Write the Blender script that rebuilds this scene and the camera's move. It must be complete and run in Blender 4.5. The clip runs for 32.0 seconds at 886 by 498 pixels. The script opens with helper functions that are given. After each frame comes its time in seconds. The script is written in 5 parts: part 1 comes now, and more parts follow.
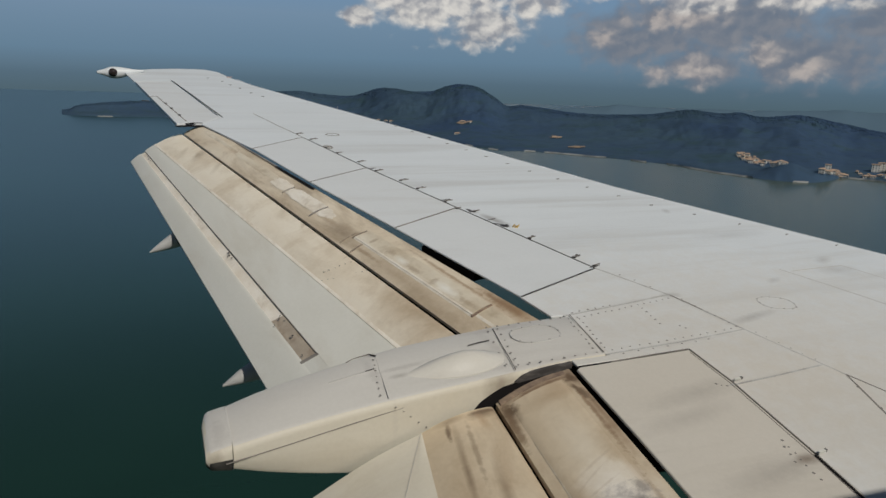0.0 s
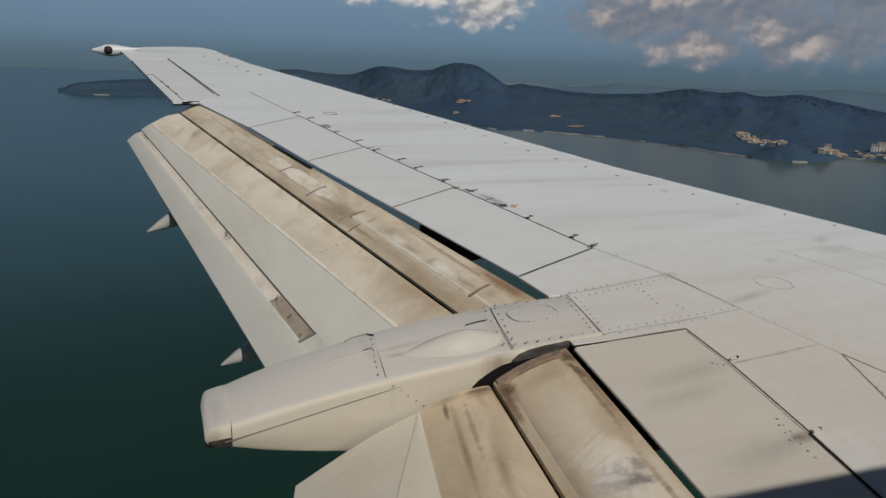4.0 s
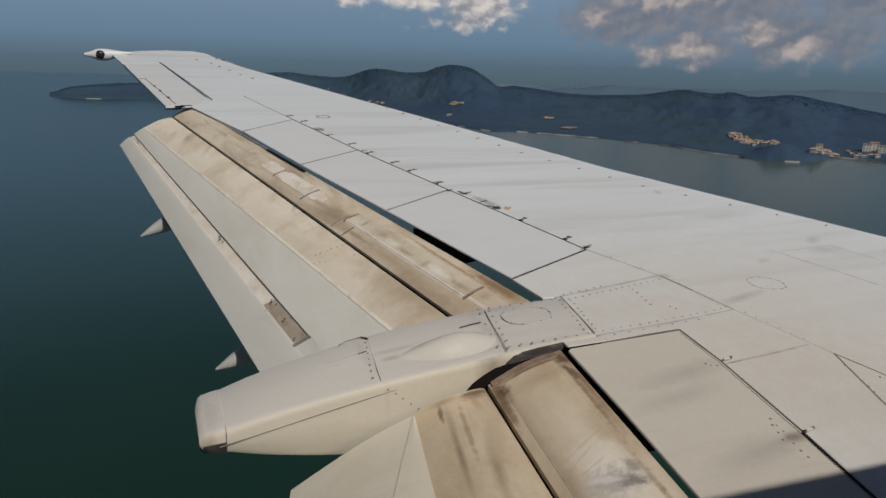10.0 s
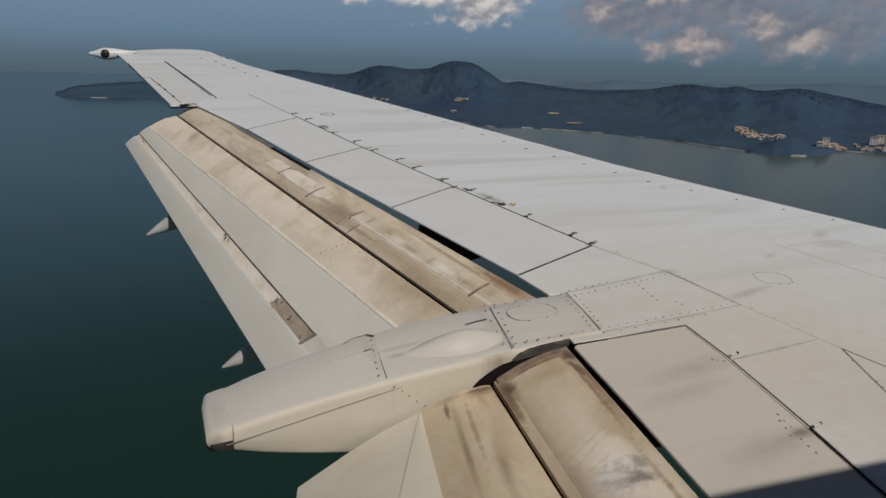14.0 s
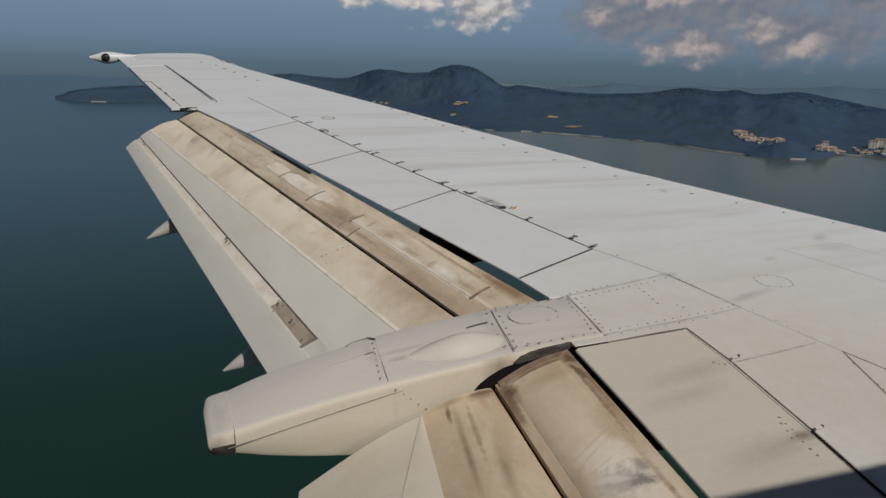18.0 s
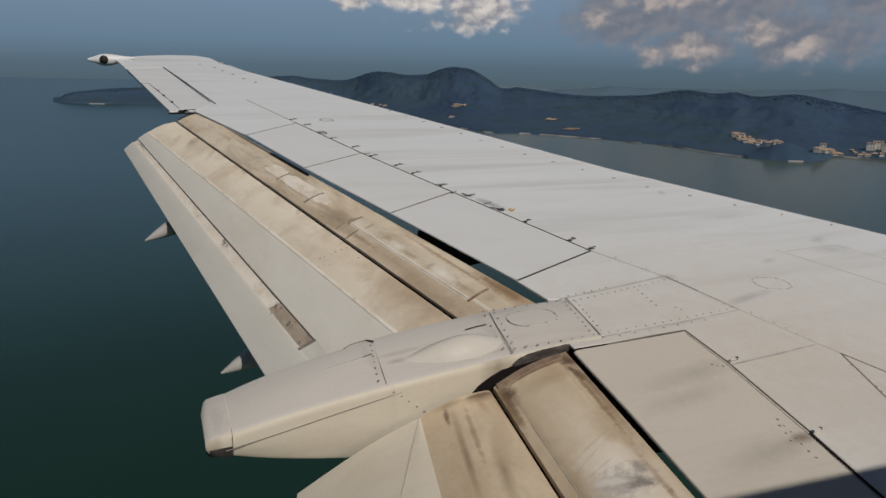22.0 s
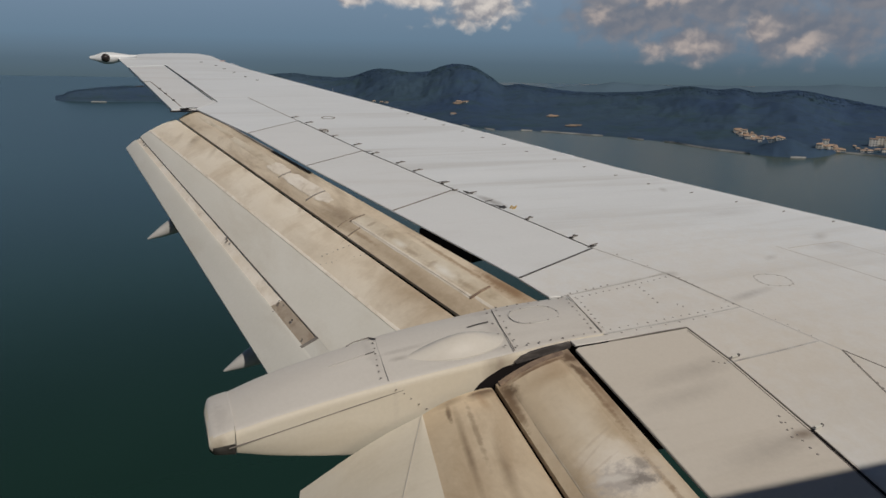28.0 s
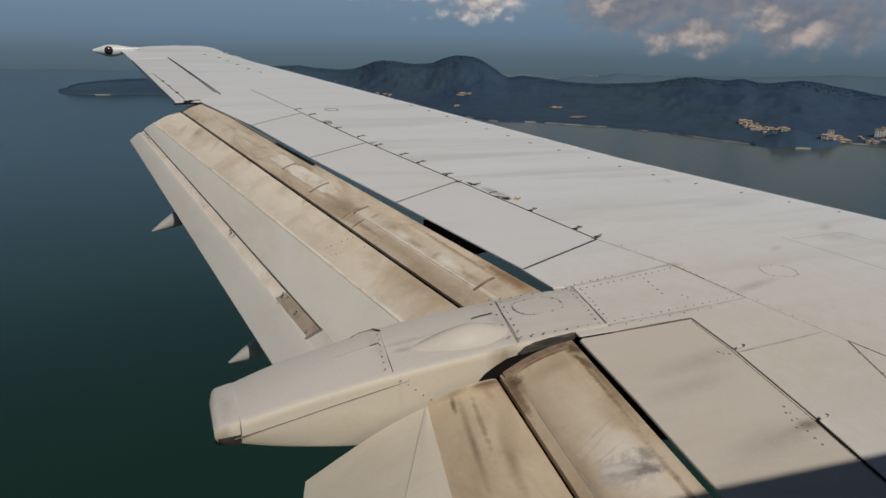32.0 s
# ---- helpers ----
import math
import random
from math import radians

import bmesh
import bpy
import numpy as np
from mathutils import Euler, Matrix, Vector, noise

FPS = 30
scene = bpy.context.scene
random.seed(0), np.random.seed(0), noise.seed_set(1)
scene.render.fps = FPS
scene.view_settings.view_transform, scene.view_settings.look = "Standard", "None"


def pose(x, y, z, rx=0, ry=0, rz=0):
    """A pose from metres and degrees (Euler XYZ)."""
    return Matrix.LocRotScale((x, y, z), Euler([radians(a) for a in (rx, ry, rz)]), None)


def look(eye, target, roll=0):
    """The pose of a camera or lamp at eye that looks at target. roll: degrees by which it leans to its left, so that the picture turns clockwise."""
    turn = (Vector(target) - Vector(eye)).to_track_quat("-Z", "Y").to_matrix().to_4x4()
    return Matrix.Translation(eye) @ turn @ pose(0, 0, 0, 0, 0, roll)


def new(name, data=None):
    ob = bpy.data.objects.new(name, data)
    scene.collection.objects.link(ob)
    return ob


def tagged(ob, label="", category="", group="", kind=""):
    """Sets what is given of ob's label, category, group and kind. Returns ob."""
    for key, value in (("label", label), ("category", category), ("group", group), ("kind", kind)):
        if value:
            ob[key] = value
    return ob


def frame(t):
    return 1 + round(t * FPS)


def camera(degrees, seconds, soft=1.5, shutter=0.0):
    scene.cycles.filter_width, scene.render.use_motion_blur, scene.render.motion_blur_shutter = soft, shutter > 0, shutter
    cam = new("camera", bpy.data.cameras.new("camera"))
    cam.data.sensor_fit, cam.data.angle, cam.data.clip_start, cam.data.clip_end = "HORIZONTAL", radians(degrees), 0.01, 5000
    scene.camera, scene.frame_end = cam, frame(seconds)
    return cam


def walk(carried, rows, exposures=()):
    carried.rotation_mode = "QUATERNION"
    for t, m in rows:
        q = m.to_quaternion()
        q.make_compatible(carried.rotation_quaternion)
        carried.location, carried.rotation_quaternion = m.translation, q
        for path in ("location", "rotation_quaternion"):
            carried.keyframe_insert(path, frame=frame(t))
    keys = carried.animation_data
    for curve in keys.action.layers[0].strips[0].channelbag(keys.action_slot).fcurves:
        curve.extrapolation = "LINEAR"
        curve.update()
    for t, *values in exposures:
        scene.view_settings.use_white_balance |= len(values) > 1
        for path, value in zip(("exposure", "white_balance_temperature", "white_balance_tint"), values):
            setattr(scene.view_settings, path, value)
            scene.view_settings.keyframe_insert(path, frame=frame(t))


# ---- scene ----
# ---- camera ----
EYE_ROWS = [
    (0.0, -8.663, 1.528, 2.209, 76.86, -1.63, -22.65),
    (0.5, -8.651, 1.523, 2.208, 77.01, -2.04, -22.42),
    (1.0, -8.656, 1.520, 2.203, 77.06, -2.64, -22.43),
    (1.5, -8.662, 1.519, 2.215, 76.46, -2.27, -22.57),
    (2.0, -8.665, 1.521, 2.214, 76.45, -1.90, -22.74),
    (2.5, -8.660, 1.524, 2.209, 75.87, -1.71, -22.86),
    (3.0, -8.663, 1.526, 2.211, 75.42, -1.78, -22.89),
    (3.5, -8.657, 1.527, 2.206, 75.31, -1.75, -22.78),
    (5.5, -8.665, 1.533, 2.215, 75.02, -1.54, -22.97),
    (6.0, -8.661, 1.525, 2.216, 75.37, -1.38, -23.07),
    (6.5, -8.659, 1.522, 2.210, 75.83, -1.34, -23.11),
    (7.0, -8.661, 1.517, 2.214, 75.84, -1.27, -23.01),
    (7.5, -8.655, 1.527, 2.209, 75.69, -1.33, -23.04),
    (8.0, -8.664, 1.529, 2.222, 75.40, -1.34, -23.16),
    (8.5, -8.654, 1.516, 2.216, 75.26, -1.36, -23.03),
    (9.0, -8.658, 1.520, 2.205, 75.27, -1.24, -23.17),
    (9.5, -8.653, 1.524, 2.211, 75.28, -1.31, -23.17),
    (10.0, -8.657, 1.523, 2.214, 75.41, -1.44, -23.30),
    (10.5, -8.650, 1.517, 2.215, 75.53, -1.34, -23.34),
    (11.0, -8.652, 1.524, 2.207, 75.75, -1.49, -23.36),
    (11.5, -8.656, 1.526, 2.210, 75.76, -1.51, -23.27),
    (12.0, -8.652, 1.520, 2.211, 75.70, -1.32, -23.19),
    (12.5, -8.659, 1.517, 2.209, 75.49, -1.41, -23.07),
    (13.0, -8.661, 1.523, 2.209, 75.15, -1.48, -22.98),
    (13.5, -8.653, 1.521, 2.212, 75.02, -1.29, -22.93),
    (14.0, -8.654, 1.526, 2.216, 75.12, -0.99, -22.96),
    (14.5, -8.663, 1.528, 2.212, 75.22, -1.21, -23.01),
    (16.5, -8.659, 1.526, 2.209, 75.79, -1.08, -23.12),
    (17.0, -8.661, 1.527, 2.214, 75.85, -1.01, -23.09),
    (17.5, -8.658, 1.527, 2.211, 75.73, -0.85, -23.02),
    (18.0, -8.665, 1.525, 2.215, 75.41, -0.96, -23.01),
    (18.5, -8.655, 1.522, 2.210, 75.08, -0.93, -22.93),
    (19.0, -8.654, 1.521, 2.207, 75.20, -0.85, -22.87),
    (19.5, -8.660, 1.525, 2.216, 75.14, -0.85, -23.02),
    (20.0, -8.659, 1.523, 2.213, 75.26, -0.91, -23.00),
    (20.5, -8.665, 1.520, 2.220, 75.33, -0.76, -23.10),
    (21.0, -8.654, 1.530, 2.216, 75.38, -1.03, -23.09),
    (21.5, -8.660, 1.524, 2.213, 75.51, -1.03, -23.12),
    (22.0, -8.662, 1.528, 2.214, 75.58, -0.98, -23.13),
    (22.5, -8.664, 1.524, 2.213, 75.49, -0.90, -23.08),
    (23.0, -8.663, 1.524, 2.215, 75.35, -0.98, -23.03),
    (23.5, -8.656, 1.524, 2.216, 75.29, -0.77, -23.09),
    (24.0, -8.656, 1.521, 2.210, 75.35, -0.73, -23.05),
    (24.5, -8.651, 1.521, 2.218, 75.20, -0.66, -23.03),
    (25.0, -8.660, 1.527, 2.220, 75.11, -0.91, -23.10),
    (25.5, -8.668, 1.522, 2.212, 75.24, -0.93, -23.15),
    (27.5, -8.661, 1.528, 2.224, 75.38, -0.80, -23.02),
    (28.0, -8.664, 1.521, 2.220, 75.34, -0.81, -23.01),
    (28.5, -8.649, 1.519, 2.209, 75.19, -0.60, -22.94),
    (29.0, -8.659, 1.524, 2.220, 75.04, -0.60, -23.00),
    (29.5, -8.663, 1.524, 2.213, 75.13, -0.68, -23.00),
    (30.0, -8.660, 1.527, 2.210, 75.17, -0.66, -23.02),
    (30.5, -8.663, 1.523, 2.214, 75.08, -0.71, -23.03),
    (31.0, -8.657, 1.527, 2.214, 74.92, -0.55, -22.94),
    (31.5, -8.657, 1.526, 2.210, 74.76, -0.61, -22.82),
    (32.0, -8.665, 1.523, 2.214, 74.71, -0.60, -22.75),
]

cam = camera(64.0, 32.0, soft=1.5)
walk(cam, [(t, pose(x, y, z, rx, ry, rz)) for t, x, y, z, rx, ry, rz in EYE_ROWS],
     exposures=[(0.0, 0.06, 6230, 6.5), (3.0, 0.0, 6290, 7.5), (8.0, 0.04, 6350, 9.5), (14.0, -0.02, 6390, 10.0), (22.0, 0.01, 6450, 10.5), (32.0, 0.0, 6510, 10.5)])

# ---- light ----
SUN_TO = Vector((0.16, -0.668, 0.732)).normalized()      # towards the sun, behind the fuselage
world = bpy.data.worlds.new("world")
scene.world = world
world.use_nodes = True
nt = world.node_tree
nt.nodes.clear()


def wnode(kind, **settings):
    n = nt.nodes.new(kind)
    for key, value in settings.items():
        n.inputs[key.replace("_", " ")].default_value = value
    return n


sky = wnode("ShaderNodeTexSky")
sky.sky_type, sky.sun_disc = "NISHITA", False
sky.sun_elevation = math.asin(SUN_TO.z)
sky.sun_rotation = math.atan2(SUN_TO.x, SUN_TO.y)
sky.air_density, sky.dust_density, sky.ozone_density = 1.0, 1.5, 2.0
coord = wnode("ShaderNodeTexCoord")
split = wnode("ShaderNodeSeparateXYZ")
nt.links.new(coord.outputs["Generated"], split.inputs[0])
# haze by height over the horizon
ramp = wnode("ShaderNodeValToRGB")
ramp_z = wnode("ShaderNodeMapRange", From_Min=-0.03, From_Max=0.30)
nt.links.new(split.outputs["Z"], ramp_z.inputs["Value"])
nt.links.new(ramp_z.outputs[0], ramp.inputs["Fac"])
SKY = ((-0.03, (0.078, 0.118, 0.142)), (-0.024, (0.078, 0.118, 0.142)), (0.0, (0.092, 0.141, 0.184)), (0.010, (0.108, 0.165, 0.218)), (0.03, (0.131, 0.205, 0.281)), (0.085, (0.170, 0.246, 0.338)),
       (0.13, (0.155, 0.255, 0.385)), (0.20, (0.13, 0.21, 0.33)), (0.30, (0.09, 0.16, 0.28)))
for k, (z, col) in enumerate(SKY):
    pos = (z + 0.03) / 0.33
    el = ramp.color_ramp.elements[0] if k == 0 else ramp.color_ramp.elements[-1] if k == len(SKY) - 1 else ramp.color_ramp.elements.new(pos)
    el.position, el.color = pos, (*col, 1)


def wmath(op, a, b=None, c=None):
    n = nt.nodes.new("ShaderNodeMath")
    n.operation = op
    for k, v in enumerate((a, b, c)):
        if isinstance(v, (int, float)):
            n.inputs[k].default_value = v
        elif v is not None:
            nt.links.new(v, n.inputs[k])
    return n.outputs[0]


def wrange(value, lo, hi, a=0.0, b=1.0):
    n = wnode("ShaderNodeMapRange", From_Min=lo, From_Max=hi, To_Min=a, To_Max=b)
    n.interpolation_type = "SMOOTHSTEP"
    nt.links.new(value, n.inputs["Value"])
    return n.outputs[0]


def wmix(fac, a, b):
    n = nt.nodes.new("ShaderNodeMixRGB")
    for key, v in (("Fac", fac), ("Color1", a), ("Color2", b)):
        if isinstance(v, tuple):
            n.inputs[key].default_value = (*v, 1)
        else:
            nt.links.new(v, n.inputs[key])
    return n.outputs[0]


# bearing and height in degrees, for the clouds that stand over the island
bearing = wmath("MULTIPLY", wmath("ARCTAN2", split.outputs["X"], split.outputs["Y"]), 57.3)
height = wmath("MULTIPLY", wmath("ARCSINE", split.outputs["Z"]), 57.3)
flat = nt.nodes.new("ShaderNodeCombineXYZ")
nt.links.new(bearing, flat.inputs["X"])
nt.links.new(height, flat.inputs["Y"])


def billows(shift, scale, detail=6.0, rough=0.55, stretch=1.3):
    """Soft ragged noise over the sky, in degrees."""
    mp = wnode("ShaderNodeMapping")
    mp.inputs["Location"].default_value = shift
    mp.inputs["Scale"].default_value = (1, stretch, 1)
    nt.links.new(flat.outputs[0], mp.inputs["Vector"])
    n = wnode("ShaderNodeTexNoise", Scale=scale, Detail=detail, Roughness=rough, Distortion=0.35)
    nt.links.new(mp.outputs[0], n.inputs["Vector"])
    return n.outputs["Fac"]


warp = wnode("ShaderNodeTexNoise", Scale=0.9, Detail=4.0, Roughness=0.6)
nt.links.new(flat.outputs[0], warp.inputs["Vector"])
warped = nt.nodes.new("ShaderNodeVectorMath")
warped.operation = "MULTIPLY_ADD"
nt.links.new(warp.outputs["Color"], warped.inputs[0])
warped.inputs[1].default_value = (1.3, 0.9, 0)
nt.links.new(flat.outputs[0], warped.inputs[2])


def heaps(shift, scale):
    """Rounded heaps like the tops of a cumulus: 1 on a crown, 0 in the creases."""
    mp = wnode("ShaderNodeMapping")
    mp.inputs["Location"].default_value = shift
    mp.inputs["Scale"].default_value = (1, 1.25, 1)
    nt.links.new(warped.outputs[0], mp.inputs["Vector"])
    n = wnode("ShaderNodeTexVoronoi", Scale=scale, Detail=2.0, Roughness=0.40, Lacunarity=2.1)
    n.feature = "SMOOTH_F1"
    n.inputs["Smoothness"].default_value = 0.6
    nt.links.new(mp.outputs[0], n.inputs["Vector"])
    return wmath("SUBTRACT", 1.0, n.outputs["Distance"])


def puff(b, h, rb, rh):
    """How near a direction is to the middle of a cloud: 1 there, 0 at its edge."""
    u = wmath("DIVIDE", wmath("SUBTRACT", bearing, b), rb)
    v = wmath("DIVIDE", wmath("SUBTRACT", height, h), rh)
    return wmath("SUBTRACT", 1.0, wmath("SQRT", wmath("ADD", wmath("MULTIPLY", u, u), wmath("MULTIPLY", v, v))))


def gather(puffs):
    out = puff(*puffs[0])
    for q in puffs[1:]:
        out = wmath("SMOOTH_MAX", out, puff(*q), 0.2)
    return out


rag = billows((3.1, 0.4, 0), 0.45, 5.0, 0.5)
crown = heaps((0, 0, 0), 0.62)
# the side of each heap that faces the sun is the brighter one
relief = wmath("ADD", wmath("SUBTRACT", crown, heaps((0.34, -0.42, 0), 0.62)), wmath("MULTIPLY", wmath("SUBTRACT", rag, billows((3.40, -0.05, 0), 0.45, 5.0, 0.5)), 1.2))
lit = wrange(relief, -0.42, 0.46)
rough_edge = wmath("ADD", wmath("MULTIPLY", rag, 1.1), wmath("MULTIPLY", crown, 0.55))
# the broad grey bank over the island
bank = gather(((43.0, 5.0, 9.0, 3.6), (48.5, 2.6, 8.5, 2.2), (37.0, 3.6, 5.5, 2.2), (42.5, 1.7, 5.5, 1.5), (54.5, 4.9, 7.0, 1.6)))
bank_cover = wrange(wmath("ADD", rough_edge, wmath("SUBTRACT", bank, 0.50)), -0.10, 0.80, 0.0, 0.88)
veiled_col = wmix(bank_cover, ramp.outputs["Color"], wmix(lit, (0.145, 0.163, 0.202), (0.212, 0.210, 0.230)))
# sunlit heads low in the bank, and the tall cloud beside it
heads = gather(((41.5, 1.45, 2.4, 1.45), (39.1, 1.2, 1.7, 1.0), (45.9, 2.6, 2.3, 1.4), (49.4, 1.5, 2.2, 1.0), (34.7, 3.6, 1.5, 0.9), (40.0, 5.1, 4.0, 1.1)))
head_cover = wrange(wmath("ADD", rough_edge, wmath("SUBTRACT", heads, 0.70)), -0.10, 0.85, 0.0, 0.85)
veiled_col = wmix(head_cover, veiled_col, wmix(lit, (0.205, 0.203, 0.225), (0.47, 0.405, 0.37)))
tower = gather(((21.8, 6.3, 5.6, 3.0), (25.4, 4.5, 3.4, 1.75), (29.2, 7.2, 2.6, 2.8), (34.5, 7.6, 2.6, 1.5), (16.0, 4.9, 1.5, 0.8), (41.0, 7.4, 4.0, 1.9), (49.5, 7.4, 5.0, 2.0)))
tower_cover = wrange(wmath("ADD", rough_edge, wmath("SUBTRACT", tower, 0.58)), -0.03, 0.55, 0.0, 0.95)
veiled_col = wmix(tower_cover, veiled_col, wmix(lit, (0.26, 0.26, 0.285), (0.68, 0.625, 0.57)))
haze_bg = wnode("ShaderNodeBackground", Strength=1.0)
nt.links.new(veiled_col, haze_bg.inputs["Color"])
sky_bg = wnode("ShaderNodeBackground", Strength=0.022)
nt.links.new(sky.outputs["Color"], sky_bg.inputs["Color"])
upper = wnode("ShaderNodeMapRange", From_Min=0.20, From_Max=0.40)
upper.interpolation_type = "SMOOTHSTEP"
nt.links.new(split.outputs["Z"], upper.inputs["Value"])
blend = wnode("ShaderNodeMixShader")
nt.links.new(upper.outputs[0], blend.inputs["Fac"])
nt.links.new(haze_bg.outputs[0], blend.inputs[1])
nt.links.new(sky_bg.outputs[0], blend.inputs[2])
wout = wnode("ShaderNodeOutputWorld")
nt.links.new(blend.outputs[0], wout.inputs["Surface"])

sun_data = bpy.data.lights.new("sun", "SUN")
sun_data.energy, sun_data.angle, sun_data.color = 2.84, radians(0.5), (1.0, 0.925, 0.83)
sun = new("sun", sun_data)
sun.matrix_world = look(SUN_TO * 60, (0, 0, 0))

# ---- materials ----


def material(name, base, second=None, rough=0.5, metal=0.0, scale=(1, 1, 1), stain=None, stain_amount=0.0,
             stain_scale=(1, 1, 1), grain=60.0, bump=0.05, bump_scale=40.0, wave=0.0, random_piece=0.0, spec=0.5,
             stain_lo=0.5, stain_hi=0.68, turn=0.0, spots=(), smudge=None, smudge_scale=(1.2, 2.6, 1), smudge_amount=0.6):
    """A surface with colour drift, directional stains, fine grain and relief, in metres."""
    m = bpy.data.materials.new(name)
    m.use_nodes = True
    t = m.node_tree
    bsdf = t.nodes["Principled BSDF"]
    tc = t.nodes.new("ShaderNodeTexCoord")

    def node(kind, **settings):
        n = t.nodes.new(kind)
        for key, value in settings.items():
            n.inputs[key.replace("_", " ")].default_value = value
        return n

    def mapped(sc):
        mp = node("ShaderNodeMapping")
        mp.vector_type = "TEXTURE"
        mp.inputs["Scale"].default_value = tuple(1 / c for c in sc)
        mp.inputs["Rotation"].default_value = (0, 0, radians(turn))
        t.links.new(tc.outputs["Object"], mp.inputs["Vector"])
        return mp.outputs[0]

    def mix(fac, a, b, mode="MIX"):
        mx = node("ShaderNodeMixRGB")
        mx.blend_type = mode
        for key, value in (("Fac", fac), ("Color1", a), ("Color2", b)):
            if isinstance(value, (float, int)):
                mx.inputs[key].default_value = value
            elif isinstance(value, tuple):
                mx.inputs[key].default_value = (*value, 1)
            else:
                t.links.new(value, mx.inputs[key])
        return mx.outputs[0]

    def ranged(value, lo, hi, to=1.0, start=0.0):
        mr = node("ShaderNodeMapRange", From_Min=lo, From_Max=hi, To_Min=start, To_Max=to)
        t.links.new(value, mr.inputs["Value"])
        return mr.outputs[0]

    second = second or tuple(c * 0.85 for c in base)
    n1 = node("ShaderNodeTexNoise", Scale=1.0, Detail=5.0, Roughness=0.6)
    t.links.new(mapped(scale), n1.inputs["Vector"])
    col = mix(ranged(n1.outputs["Fac"], 0.32, 0.68), base, second)
    if stain:
        n2 = node("ShaderNodeTexNoise", Scale=1.0, Detail=6.0, Roughness=0.62, Distortion=0.4)
        t.links.new(mapped(stain_scale), n2.inputs["Vector"])
        col = mix(ranged(n2.outputs["Fac"], stain_lo, stain_hi, stain_amount), col, stain)
    if smudge:
        n4 = node("ShaderNodeTexNoise", Scale=1.0, Detail=7.0, Roughness=0.68, Distortion=0.45)
        t.links.new(mapped(smudge_scale), n4.inputs["Vector"])
        col = mix(ranged(n4.outputs["Fac"], 0.50, 0.66, smudge_amount), col, smudge)
    for sx, sy, rx, ry, ang, amount, tone, *crisp in spots:      # soot, grease and tint marks, each an ellipse on the plan with a ragged edge
        mp = node("ShaderNodeMapping")
        mp.vector_type = "TEXTURE"
        mp.inputs["Location"].default_value = (sx, sy, 0)
        mp.inputs["Rotation"].default_value = (0, 0, radians(ang))
        mp.inputs["Scale"].default_value = (rx, ry, 1000)
        t.links.new(tc.outputs["Object"], mp.inputs["Vector"])
        ln = node("ShaderNodeVectorMath")
        ln.operation = "LENGTH"
        t.links.new(mp.outputs[0], ln.inputs[0])
        ns = node("ShaderNodeTexNoise", Scale=26.0 if crisp else 9.0, Detail=7.0 if crisp else 5.0, Roughness=0.65)
        t.links.new(tc.outputs["Object"], ns.inputs["Vector"])
        edge = node("ShaderNodeMath")
        edge.operation = "MULTIPLY_ADD"
        edge.inputs[1].default_value = 1.7 if crisp else 0.9
        t.links.new(ns.outputs["Fac"], edge.inputs[0])
        t.links.new(ln.outputs["Value"], edge.inputs[2])
        col = mix(ranged(edge.outputs[0], 1.75 if crisp else 1.45, 1.15 if crisp else 0.45, amount), col, tone)
    n3 = node("ShaderNodeTexNoise", Scale=grain, Detail=3.0)
    t.links.new(tc.outputs["Object"], n3.inputs["Vector"])
    col = mix(0.35, col, mix(ranged(n3.outputs["Fac"], 0.3, 0.7), tuple(c * 0.86 for c in base), tuple(min(1, c * 1.08) for c in base)), "SOFT_LIGHT") if grain else col
    if random_piece:
        info = node("ShaderNodeObjectInfo")
        col = mix(ranged(info.outputs["Random"], 0, 1, random_piece), col, tuple(c * 0.6 for c in base))
    t.links.new(col, bsdf.inputs["Base Color"])
    t.links.new(ranged(n1.outputs["Fac"], 0.3, 0.7, rough * 1.15, rough * 0.85), bsdf.inputs["Roughness"])
    bsdf.inputs["Metallic"].default_value = metal
    bsdf.inputs["Specular IOR Level"].default_value = spec
    if bump:
        nb = node("ShaderNodeTexNoise", Scale=bump_scale, Detail=4.0)
        t.links.new(tc.outputs["Object"], nb.inputs["Vector"])
        height = nb.outputs["Fac"]
        if wave:
            nw = node("ShaderNodeTexNoise", Scale=1.0, Detail=2.0)
            t.links.new(mapped((1.2, 3.2, 1)), nw.inputs["Vector"])
            ad = node("ShaderNodeMath")
            ad.operation = "MULTIPLY_ADD"
            t.links.new(nw.outputs["Fac"], ad.inputs[0])
            ad.inputs[1].default_value = wave
            t.links.new(height, ad.inputs[2])
            height = ad.outputs[0]
        bp = node("ShaderNodeBump", Strength=bump, Distance=0.02)
        t.links.new(height, bp.inputs["Height"])
        t.links.new(bp.outputs[0], bsdf.inputs["Normal"])
    return m


